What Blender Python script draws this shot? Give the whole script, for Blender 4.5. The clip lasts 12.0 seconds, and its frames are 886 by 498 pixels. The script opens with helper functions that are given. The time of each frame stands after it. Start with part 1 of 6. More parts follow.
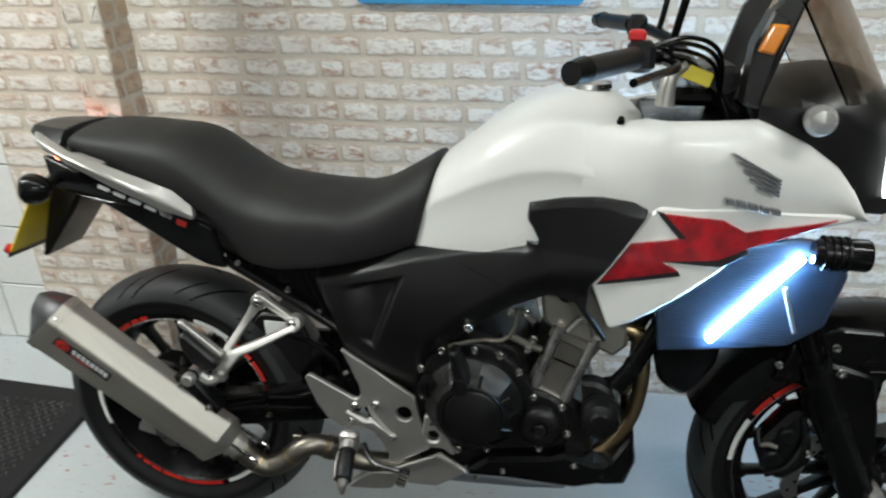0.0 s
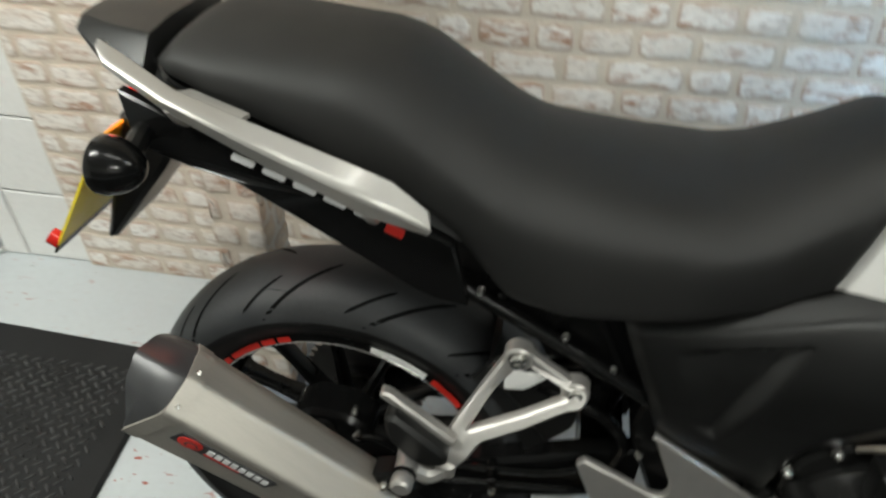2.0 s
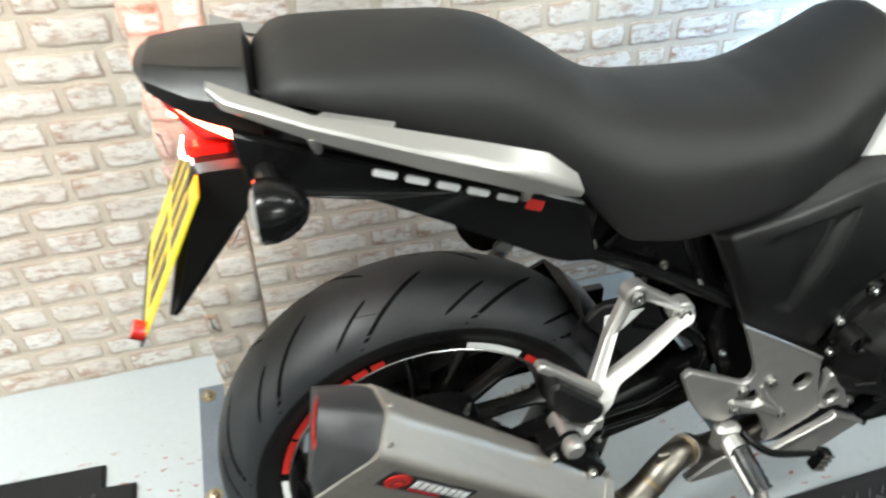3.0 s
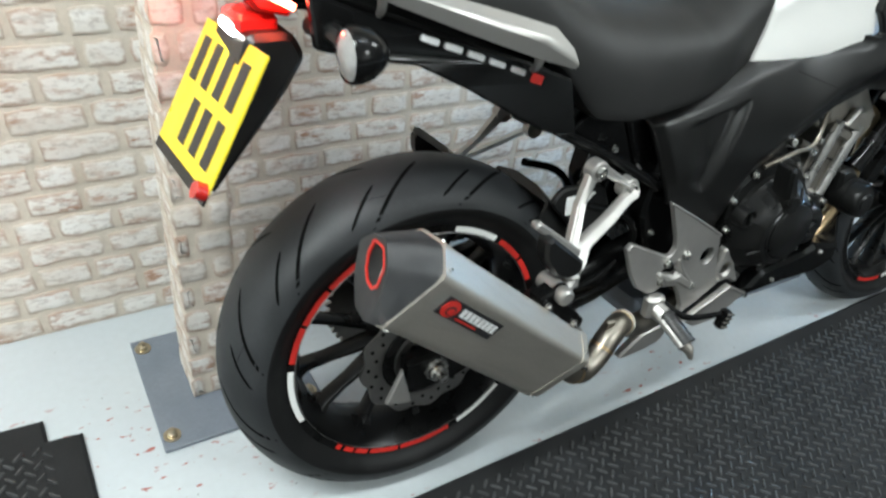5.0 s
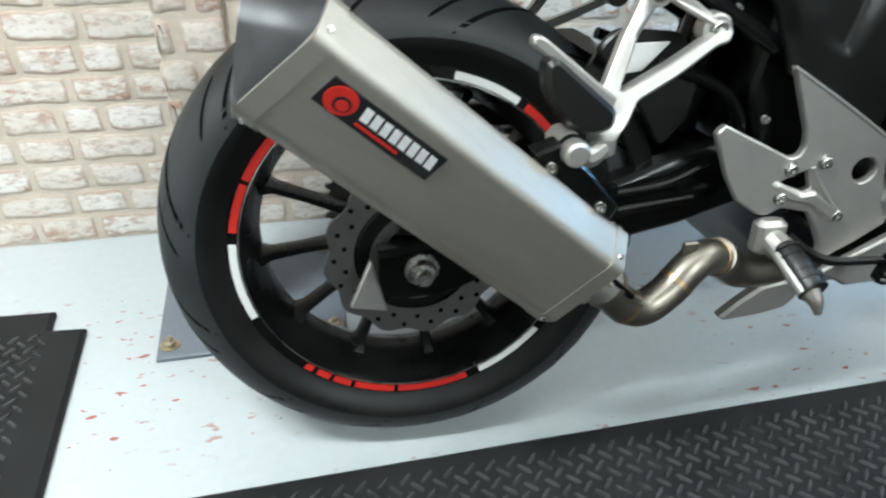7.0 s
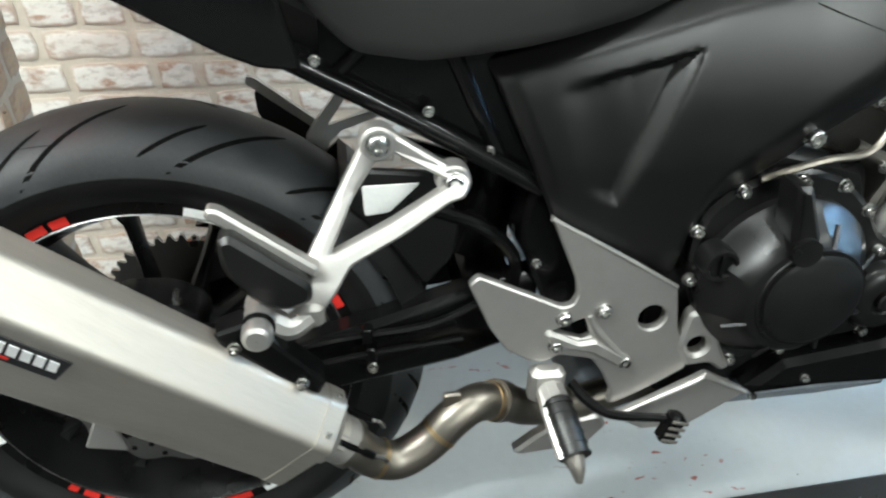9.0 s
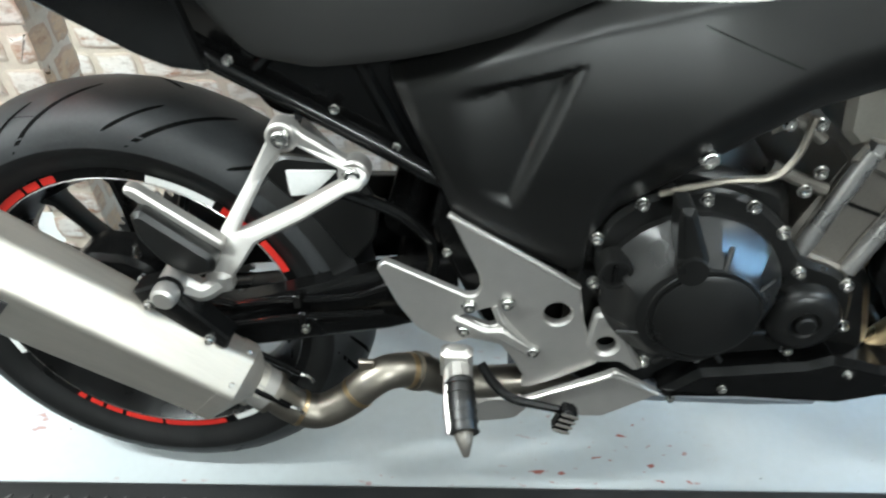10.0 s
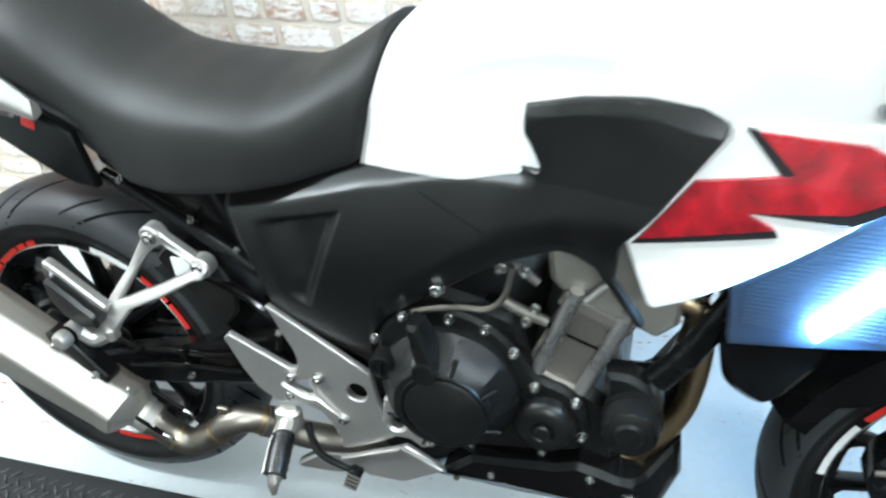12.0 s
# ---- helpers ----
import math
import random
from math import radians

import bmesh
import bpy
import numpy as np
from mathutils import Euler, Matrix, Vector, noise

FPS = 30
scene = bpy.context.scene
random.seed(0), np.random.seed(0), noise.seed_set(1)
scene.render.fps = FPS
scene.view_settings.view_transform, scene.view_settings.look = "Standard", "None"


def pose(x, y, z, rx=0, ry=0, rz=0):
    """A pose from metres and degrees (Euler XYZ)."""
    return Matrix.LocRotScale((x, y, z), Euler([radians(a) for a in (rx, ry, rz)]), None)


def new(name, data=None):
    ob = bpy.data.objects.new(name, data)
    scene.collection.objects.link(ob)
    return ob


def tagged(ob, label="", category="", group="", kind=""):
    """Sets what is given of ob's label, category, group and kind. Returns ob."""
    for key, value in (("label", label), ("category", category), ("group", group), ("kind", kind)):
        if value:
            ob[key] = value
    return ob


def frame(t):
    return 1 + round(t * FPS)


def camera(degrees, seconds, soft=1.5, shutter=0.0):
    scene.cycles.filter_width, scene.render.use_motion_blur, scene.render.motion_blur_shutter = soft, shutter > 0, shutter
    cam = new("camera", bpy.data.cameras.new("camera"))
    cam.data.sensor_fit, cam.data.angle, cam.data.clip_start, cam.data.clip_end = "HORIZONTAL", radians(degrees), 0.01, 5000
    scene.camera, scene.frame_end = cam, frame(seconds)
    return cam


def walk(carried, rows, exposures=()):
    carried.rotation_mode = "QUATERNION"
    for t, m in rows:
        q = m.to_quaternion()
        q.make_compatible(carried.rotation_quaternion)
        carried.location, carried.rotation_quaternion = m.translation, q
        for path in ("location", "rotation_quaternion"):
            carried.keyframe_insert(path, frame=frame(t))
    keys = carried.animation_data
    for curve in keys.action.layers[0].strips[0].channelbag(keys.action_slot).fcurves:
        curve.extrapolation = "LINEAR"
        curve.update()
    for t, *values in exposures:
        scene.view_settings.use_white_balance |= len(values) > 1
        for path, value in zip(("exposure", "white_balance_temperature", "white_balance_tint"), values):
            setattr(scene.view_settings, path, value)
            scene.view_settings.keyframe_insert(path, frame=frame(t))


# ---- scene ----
# ---------------------------------------------------------------- camera
cam = camera(63.6, 12.0, soft=2.2, shutter=0.5)
PATH = [
    (0.0, 0.878, -1.179, 1.368, 10.18, -26.30, -1.18),
    (0.5, 0.791, -1.040, 1.358, 7.65, -27.64, 2.84),
    (1.0, 0.622, -0.828, 1.331, 13.59, -28.67, 2.61),
    (1.5, 0.452, -0.672, 1.324, 15.07, -31.86, 1.12),
    (2.0, 0.270, -0.567, 1.287, 7.39, -41.53, 1.77),
    (2.5, 0.035, -0.507, 1.273, -12.45, -48.38, 2.73),
    (2.8, -0.076, -0.530, 1.273, -17.36, -43.38, 3.08),
    (3.0, -0.137, -0.575, 1.257, -17.31, -39.57, 0.95),
    (3.2, -0.192, -0.607, 1.259, -19.36, -38.92, 0.67),
    (4.8, -0.454, -0.663, 1.187, -35.33, -35.82, 9.37),
    (5.0, -0.445, -0.679, 1.160, -35.53, -36.23, 8.81),
    (5.5, -0.363, -0.699, 1.077, -32.40, -36.93, 10.03),
    (6.0, -0.232, -0.708, 0.944, -24.02, -37.82, 7.34),
    (6.5, -0.166, -0.707, 0.836, -15.36, -34.58, 2.76),
    (6.7, -0.141, -0.712, 0.818, -13.94, -33.69, 1.68),
    (8.3, 0.114, -0.666, 0.898, -13.88, -34.07, 2.56),
    (8.5, 0.153, -0.632, 0.907, -13.84, -33.97, 1.99),
    (9.0, 0.236, -0.605, 0.956, -11.70, -36.39, 2.55),
    (9.5, 0.373, -0.630, 0.995, -4.54, -39.80, 1.55),
    (10.0, 0.480, -0.641, 1.039, 2.22, -41.39, -0.86),
    (10.5, 0.532, -0.592, 1.059, 2.67, -40.84, 0.48),
    (11.0, 0.597, -0.590, 1.103, 6.94, -40.97, -1.09),
    (11.5, 0.767, -0.662, 1.149, 13.05, -39.23, -0.63),
    (12.0, 0.928, -0.698, 1.223, 16.82, -37.45, -3.84),
]
EXPOSURES = [(0.0, -0.25, 6600, 10), (0.5, -0.22, 6700, 10), (1.0, -0.15, 6900, 10), (1.5, -0.38, 6950, 10), (2.0, -0.20, 6900, 10), (2.5, 0.35, 6600, 10), (3.0, 0.60, 6600, 10), (5.0, 0.40, 6300, 9), (5.5, 0.44, 6300, 9),
             (6.0, 0.46, 6250, 8), (6.5, 0.52, 6200, 8), (8.5, 0.78, 6450, 9), (9.5, 0.78, 6400, 8), (10.0, 0.92, 6300, 8), (10.5, 0.95, 6200, 7), (12.0, 1.05, 6000, 7)]
walk(cam, [(t, pose(x, y, z, 0, 0, yaw) @ pose(0, 0, 0, 90 + pitch) @ pose(0, 0, 0, 0, 0, roll))
           for t, x, y, z, yaw, pitch, roll in PATH], EXPOSURES)

# ---------------------------------------------------------------- world and lamps
world = bpy.data.worlds.new("world")
scene.world = world
world.use_nodes = True
world.node_tree.nodes["Background"].inputs[0].default_value = (0.8, 0.9, 1.0, 1)
world.node_tree.nodes["Background"].inputs[1].default_value = 0.15


def tube_lamp(x, y, z, length, width, watts, colour):
    data = bpy.data.lights.new("lamp", "AREA")
    data.shape, data.size, data.size_y = "RECTANGLE", length, width
    data.energy, data.color = watts, colour
    lamp = new("lamp", data)
    lamp.matrix_world = pose(x, y, z)
    return lamp


CEIL = 2.55
# Unseen overhead battens; the last is added to wash the south wall.
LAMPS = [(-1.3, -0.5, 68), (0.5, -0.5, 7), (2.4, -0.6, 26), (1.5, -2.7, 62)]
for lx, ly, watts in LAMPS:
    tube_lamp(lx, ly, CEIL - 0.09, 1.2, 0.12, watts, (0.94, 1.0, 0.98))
# ---------------------------------------------------------------- materials
def nodes_of(name):
    m = bpy.data.materials.new(name)
    m.use_nodes = True
    return m, m.node_tree.nodes, m.node_tree.links, m.node_tree.nodes["Principled BSDF"]


def noise_fac(ns, ln, scale, detail=4, lo=0.35, hi=0.65, coords="Object", stretch=None):
    tc = ns.new("ShaderNodeTexCoord")
    src = tc.outputs[coords]
    if stretch:
        mp = ns.new("ShaderNodeMapping")
        mp.inputs["Scale"].default_value = stretch
        ln.new(src, mp.inputs[0])
        src = mp.outputs[0]
    n = ns.new("ShaderNodeTexNoise")
    n.inputs["Scale"].default_value, n.inputs["Detail"].default_value = scale, detail
    ln.new(src, n.inputs["Vector"])
    r = ns.new("ShaderNodeMapRange")
    r.inputs["From Min"].default_value, r.inputs["From Max"].default_value = lo, hi
    ln.new(n.outputs["Fac"], r.inputs["Value"])
    return r.outputs[0], n.outputs["Fac"]


def mix(ns, ln, fac, a, b):
    x = ns.new("ShaderNodeMix")
    x.data_type = "RGBA"
    if isinstance(fac, float):
        x.inputs[0].default_value = fac
    else:
        ln.new(fac, x.inputs[0])
    for i, c in ((6, a), (7, b)):
        if isinstance(c, tuple):
            x.inputs[i].default_value = (*c, 1)
        else:
            ln.new(c, x.inputs[i])
    return x.outputs[2]


def surface(name, c1, c2, rough=0.5, metal=0.0, scale=20, grain=200, bump=0.1, depth=0.001, coat=0.0, spread=0.08, spec=0.5, stretch=None):
    """Two-scale painted, plastic or metal surface."""
    m, ns, ln, p = nodes_of(name)
    f1, _ = noise_fac(ns, ln, scale, 5, 0.3, 0.7, stretch=stretch)
    f2, g = noise_fac(ns, ln, grain, 3, 0.3, 0.7, stretch=stretch)
    col = mix(ns, ln, f1, c1, c2)
    dark = tuple(0.82 * v for v in c1)
    half = ns.new("ShaderNodeMath")
    half.operation = "MULTIPLY"
    half.inputs[1].default_value = 0.35
    ln.new(f2, half.inputs[0])
    ln.new(mix(ns, ln, half.outputs[0], col, dark), p.inputs["Base Color"])
    rr = ns.new("ShaderNodeMapRange")
    rr.inputs["To Min"].default_value, rr.inputs["To Max"].default_value = max(0.02, rough - spread), min(1, rough + spread)
    ln.new(f1, rr.inputs[0])
    ln.new(rr.outputs[0], p.inputs["Roughness"])
    p.inputs["Metallic"].default_value = metal
    p.inputs["Coat Weight"].default_value = coat
    p.inputs["Coat Roughness"].default_value = 0.06
    p.inputs["Specular IOR Level"].default_value = spec
    if bump:
        b = ns.new("ShaderNodeBump")
        b.inputs["Strength"].default_value, b.inputs["Distance"].default_value = bump, depth
        ln.new(g, b.inputs["Height"])
        ln.new(b.outputs[0], p.inputs["Normal"])
    return m


def glow(name, colour, strength, base=(0.8, 0.8, 0.8)):
    m, ns, ln, p = nodes_of(name)
    p.inputs["Base Color"].default_value = (*base, 1)
    p.inputs["Emission Color"].default_value = (*colour, 1)
    p.inputs["Emission Strength"].default_value = strength
    return m


def glass_mat(name, tint=(1, 1, 1), rough=0.02):
    m, ns, ln, p = nodes_of(name)
    p.inputs["Base Color"].default_value = (*tint, 1)
    p.inputs["Transmission Weight"].default_value = 1
    p.inputs["Roughness"].default_value = rough
    p.inputs["IOR"].default_value = 1.45
    return m


def brick_mat(name, light, deep, bare_mortar=(0.56, 0.49, 0.40)):
    """Whitewashed brick print: chalky white worn through to red-brown, varied brick by brick."""
    m, ns, ln, p = nodes_of(name)
    info = ns.new("ShaderNodeObjectInfo")
    tc = ns.new("ShaderNodeTexCoord")
    shift = ns.new("ShaderNodeVectorMath")
    shift.operation = "MULTIPLY_ADD"
    ln.new(info.outputs["Random"], shift.inputs[0])
    shift.inputs[1].default_value = (37.0, 11.0, 53.0)
    grain = ns.new("ShaderNodeMapping")
    grain.inputs["Scale"].default_value = (0.6, 1.0, 1.35)
    ln.new(tc.outputs["Object"], grain.inputs[0])
    ln.new(grain.outputs[0], shift.inputs[2])

    def n(scale, detail, lo, hi):
        t = ns.new("ShaderNodeTexNoise")
        t.inputs["Scale"].default_value, t.inputs["Detail"].default_value = scale, detail
        t.inputs["Roughness"].default_value = 0.65
        ln.new(shift.outputs[0], t.inputs["Vector"])
        r = ns.new("ShaderNodeMapRange")
        r.inputs["From Min"].default_value, r.inputs["From Max"].default_value = lo, hi
        ln.new(t.outputs["Fac"], r.inputs[0])
        return r.outputs[0], t.outputs["Fac"]

    worn, h = n(34, 8, 0.50, 0.62)
    speck, hs = n(85, 6, 0.50, 0.62)
    patch, _ = n(14, 3, 0.35, 0.7)
    zone, _ = n(11, 2, 0.38, 0.58)
    fine, hf = n(160, 3, 0.4, 0.8)
    ragged, hr = n(48, 5, 0.0, 1.0)
    white = mix(ns, ln, patch, light, deep)
    red = mix(ns, ln, fine, (0.36, 0.18, 0.11), (0.54, 0.40, 0.30))
    grey_brown = mix(ns, ln, fine, (0.34, 0.28, 0.24), (0.55, 0.50, 0.45))

    def times(a, b):
        x = ns.new("ShaderNodeMath")
        x.operation = "MULTIPLY"
        ln.new(a, x.inputs[0])
        if isinstance(b, float):
            x.inputs[1].default_value = b
        else:
            ln.new(b, x.inputs[1])
        return x.outputs[0]

    # whitewash rubbed off raggedly towards each brick's edges
    wash = ns.new("ShaderNodeAttribute")
    wash.attribute_name = "whitewash"
    edge = ns.new("ShaderNodeMath")
    edge.operation = "MULTIPLY_ADD"
    ln.new(hr, edge.inputs[0])
    edge.inputs[1].default_value = 2.2
    ln.new(wash.outputs["Fac"], edge.inputs[2])
    rubbed = ns.new("ShaderNodeMapRange")
    rubbed.inputs["From Min"].default_value, rubbed.inputs["From Max"].default_value = 1.62, 1.12
    ln.new(edge.outputs[0], rubbed.inputs[0])
    bare = mix(ns, ln, zone, bare_mortar, (0.46, 0.33, 0.25))
    both = mix(ns, ln, times(speck, 0.55), white, grey_brown)
    both = mix(ns, ln, times(worn, zone), both, red)
    both = mix(ns, ln, times(rubbed.outputs[0], 0.85), both, bare)
    grey = ns.new("ShaderNodeMath")
    grey.operation = "MULTIPLY"
    grey.inputs[1].default_value = 0.30
    ln.new(info.outputs["Random"], grey.inputs[0])
    ln.new(mix(ns, ln, grey.outputs[0], both, (0.55, 0.45, 0.36)), p.inputs["Base Color"])
    p.inputs["Roughness"].default_value = 0.75
    b = ns.new("ShaderNodeBump")
    b.inputs["Strength"].default_value, b.inputs["Distance"].default_value = 0.5, 0.003
    ln.new(h, b.inputs["Height"])
    ln.new(b.outputs[0], p.inputs["Normal"])
    return m


def brushed_mat(name, c1, c2, turn):
    """Brushed metal with fine lines along one direction, turned about y."""
    m, ns, ln, p = nodes_of(name)
    tc = ns.new("ShaderNodeTexCoord")
    rot = ns.new("ShaderNodeMapping")
    rot.inputs["Rotation"].default_value = (0, radians(turn), 0)
    ln.new(tc.outputs["Object"], rot.inputs[0])

    def lines(scale, lo, hi):
        mp = ns.new("ShaderNodeMapping")
        mp.inputs["Scale"].default_value = scale
        ln.new(rot.outputs[0], mp.inputs[0])
        t = ns.new("ShaderNodeTexNoise")
        t.inputs["Scale"].default_value, t.inputs["Detail"].default_value = 1.0, 4
        ln.new(mp.outputs[0], t.inputs["Vector"])
        r = ns.new("ShaderNodeMapRange")
        r.inputs["From Min"].default_value, r.inputs["From Max"].default_value = lo, hi
        ln.new(t.outputs["Fac"], r.inputs[0])
        return r.outputs[0]

    fine = lines((14, 900, 900), 0.3, 0.7)
    broad = lines((4, 45, 45), 0.35, 0.68)
    ln.new(mix(ns, ln, broad, c1, c2), p.inputs["Base Color"])
    rr = ns.new("ShaderNodeMapRange")
    rr.inputs["To Min"].default_value, rr.inputs["To Max"].default_value = 0.42, 0.60
    ln.new(fine, rr.inputs[0])
    ln.new(rr.outputs[0], p.inputs["Roughness"])
    p.inputs["Metallic"].default_value = 0.82
    b = ns.new("ShaderNodeBump")
    b.inputs["Strength"].default_value, b.inputs["Distance"].default_value = 0.12, 0.0003
    ln.new(fine, b.inputs["Height"])
    ln.new(b.outputs[0], p.inputs["Normal"])
    return m


def floor_mat(name):
    """Pale grey floor paint with faint soiling, chips and thin rust-red scuffs."""
    m, ns, ln, p = nodes_of(name)
    broad, _ = noise_fac(ns, ln, 1.6, 4, 0.3, 0.75)
    fine, g = noise_fac(ns, ln, 60, 4, 0.3, 0.75)
    chips, _ = noise_fac(ns, ln, 55, 2, 0.755, 0.77)
    red, _ = noise_fac(ns, ln, 34, 6, 0.630, 0.655, stretch=(1.0, 2.2, 1.0))
    zone, _ = noise_fac(ns, ln, 2.2, 2, 0.50, 0.60)
    c = mix(ns, ln, broad, (0.52, 0.555, 0.565), (0.44, 0.475, 0.495))
    low = ns.new("ShaderNodeMath")
    low.operation = "MULTIPLY"
    low.inputs[1].default_value = 0.22
    ln.new(fine, low.inputs[0])
    c = mix(ns, ln, low.outputs[0], c, (0.38, 0.40, 0.40))
    c = mix(ns, ln, chips, c, (0.12, 0.11, 0.10))
    both = ns.new("ShaderNodeMath")
    both.operation = "MULTIPLY"
    ln.new(red, both.inputs[0])
    ln.new(zone, both.inputs[1])
    c = mix(ns, ln, both.outputs[0], c, (0.33, 0.10, 0.08))
    ln.new(c, p.inputs["Base Color"])
    r = ns.new("ShaderNodeMapRange")
    r.inputs["To Min"].default_value, r.inputs["To Max"].default_value = 0.28, 0.5
    ln.new(fine, r.inputs[0])
    ln.new(r.outputs[0], p.inputs["Roughness"])
    b = ns.new("ShaderNodeBump")
    b.inputs["Strength"].default_value, b.inputs["Distance"].default_value = 0.12, 0.002
    ln.new(g, b.inputs["Height"])
    ln.new(b.outputs[0], p.inputs["Normal"])
    return m


M_BRICK = brick_mat("whitewashed_brick", (0.85, 0.82, 0.78), (0.72, 0.665, 0.60))
# The same brick print in a darker tan, for the column's right face.
M_TANSIDE = brick_mat("tan_side_brick", (0.66, 0.50, 0.35), (0.54, 0.37, 0.23))
M_MORTAR = surface("mortar", (0.58, 0.505, 0.415), (0.68, 0.60, 0.51), 0.9, scale=9, grain=140, bump=0.4, depth=0.002)
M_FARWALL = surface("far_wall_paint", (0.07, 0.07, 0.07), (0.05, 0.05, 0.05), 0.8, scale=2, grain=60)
M_FLOOR = floor_mat("floor_paint")
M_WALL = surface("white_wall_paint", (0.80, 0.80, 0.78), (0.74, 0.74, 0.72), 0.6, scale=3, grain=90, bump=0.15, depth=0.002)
M_CEIL = surface("ceiling_paint", (0.78, 0.78, 0.76), (0.72, 0.72, 0.70), 0.8, scale=2, grain=60)
M_RUBBER = surface("mat_rubber", (0.010, 0.0103, 0.0106), (0.019, 0.0194, 0.020), 0.62, scale=8, grain=220, bump=0.3, depth=0.001, spec=0.2)
# Lighter rubber for the tread bars: dust and shine put into the colour.
M_TREADRUBBER = surface("tread_rubber", (0.036, 0.0365, 0.037), (0.070, 0.071, 0.072), 0.30, scale=14, grain=220, bump=0.25, depth=0.001)
M_STEELPLATE = surface("painted_steel", (0.14, 0.16, 0.19), (0.18, 0.20, 0.23), 0.45, scale=12, grain=120)
M_BRASSY = surface("zinc_bolt", (0.55, 0.48, 0.34), (0.45, 0.40, 0.30), 0.35, 1.0, scale=60)
M_WOOD = surface("oak_bead", (0.48, 0.27, 0.10), (0.36, 0.19, 0.07), 0.45, scale=14, grain=90, stretch=(6, 6, 0.6))
M_GREYPANEL = surface("grey_panel", (0.42, 0.47, 0.49), (0.37, 0.42, 0.44), 0.5, scale=4)
M_BLUE = surface("blue_sign", (0.05, 0.28, 0.55), (0.06, 0.33, 0.62), 0.35, scale=4)
M_GLASS = glass_mat("clear_glass", (0.97, 1, 0.99))
M_LAMP = glow("lamp_tube", (1.0, 0.97, 0.92), 6)

M_WHITE = surface("pearl_white_paint", (0.80, 0.79, 0.76), (0.77, 0.76, 0.73), 0.34, scale=3, grain=900, bump=0.0, coat=0.25)
M_RED = surface("red_decal", (0.50, 0.012, 0.022), (0.10, 0.003, 0.006), 0.3, scale=34, grain=300, bump=0.0, coat=0.4)
M_BLACKDECAL = surface("black_decal", (0.012, 0.012, 0.014), (0.02, 0.02, 0.022), 0.35, bump=0)
M_GREYDECAL = surface("grey_decal", (0.10, 0.10, 0.11), (0.14, 0.14, 0.15), 0.35, bump=0)
M_SEAT = surface("seat_vinyl", (0.0055, 0.0054, 0.005), (0.008, 0.0078, 0.0072), 0.58, scale=6, grain=900, bump=0.35, depth=0.0006, spec=0.54)
M_PLASTIC = surface("textured_black_plastic", (0.004, 0.004, 0.0038), (0.006, 0.006, 0.0057), 0.36, scale=7, grain=1100, bump=0.25, depth=0.0004, spec=0.46)
M_GLOSSBLACK = surface("gloss_black", (0.004, 0.004, 0.004), (0.006, 0.006, 0.006), 0.16, scale=9, grain=300, bump=0.02, coat=0.0, spec=0.27)
M_FRAME = surface("frame_black", (0.003, 0.003, 0.003), (0.005, 0.005, 0.005), 0.22, scale=12, grain=250, bump=0.05, spec=0.18)
M_ENGINE = surface("engine_black", (0.005, 0.005, 0.0048), (0.008, 0.008, 0.0077), 0.33, scale=16, grain=260, bump=0.06, coat=0.0, spec=0.33)
M_ENGGREY = surface("engine_grey", (0.17, 0.156, 0.138), (0.215, 0.198, 0.176), 0.42, 0.6, scale=14, grain=260, bump=0.2, depth=0.001)
M_HEADGREY = surface("head_grey", (0.25, 0.232, 0.205), (0.31, 0.288, 0.255), 0.45, 0.5, scale=14, grain=260, bump=0.2, depth=0.001)
M_ALU = surface("cast_aluminium", (0.54, 0.52, 0.495), (0.46, 0.445, 0.42), 0.42, 0.85, scale=18, grain=420, bump=0.15, depth=0.0006)
M_ALUDARK = surface("polished_alloy", (0.42, 0.41, 0.40), (0.52, 0.51, 0.49), 0.3, 0.9, scale=20, grain=300, bump=0.1)
M_BRUSH = surface("brushed_steel", (0.40, 0.385, 0.36), (0.33, 0.315, 0.295), 0.5, 0.65, scale=10, grain=90, bump=0.05, depth=0.0003, stretch=(1, 1, 1))
M_CAN = brushed_mat("brushed_can_steel", (0.50, 0.47, 0.42), (0.45, 0.42, 0.375), -40.5)
M_STEEL = surface("stainless_pipe", (0.30, 0.275, 0.24), (0.22, 0.195, 0.16), 0.4, 1.0, scale=22, grain=200, bump=0.06)
M_GOLDPIPE = surface("heat_tinted_pipe", (0.56, 0.42, 0.25), (0.40, 0.29, 0.17), 0.32, 1.0, scale=16, grain=200, bump=0.06)
M_BOLT = surface("bright_bolt", (0.66, 0.65, 0.62), (0.55, 0.54, 0.52), 0.25, 1.0, scale=80, bump=0)
M_CARBON = surface("matt_black_cap", (0.024, 0.0245, 0.026), (0.034, 0.0345, 0.036), 0.42, scale=30, grain=500, bump=0.1)
M_TYRE = surface("tyre_rubber", (0.016, 0.0175, 0.019), (0.030, 0.032, 0.034), 0.58, scale=18, grain=240, bump=0.3, depth=0.0008)
M_SIDEWALL = surface("tyre_sidewall", (0.007, 0.007, 0.007), (0.010, 0.010, 0.010), 0.45, scale=24, grain=300, bump=0.1, spec=0.3)
# Near-black for grooves, holes and seams: the shade inside them as colour.
M_GAPSHADE = surface("gap_shade", (0.002, 0.002, 0.002), (0.003, 0.003, 0.003), 0.9, bump=0, spec=0.1)
M_RIM = surface("rim_black", (0.003, 0.003, 0.003), (0.005, 0.005, 0.005), 0.3, scale=14, grain=300, bump=0.04, spec=0.3)
M_STRED = surface("sticker_red", (0.62, 0.03, 0.02), (0.55, 0.025, 0.02), 0.35, bump=0)
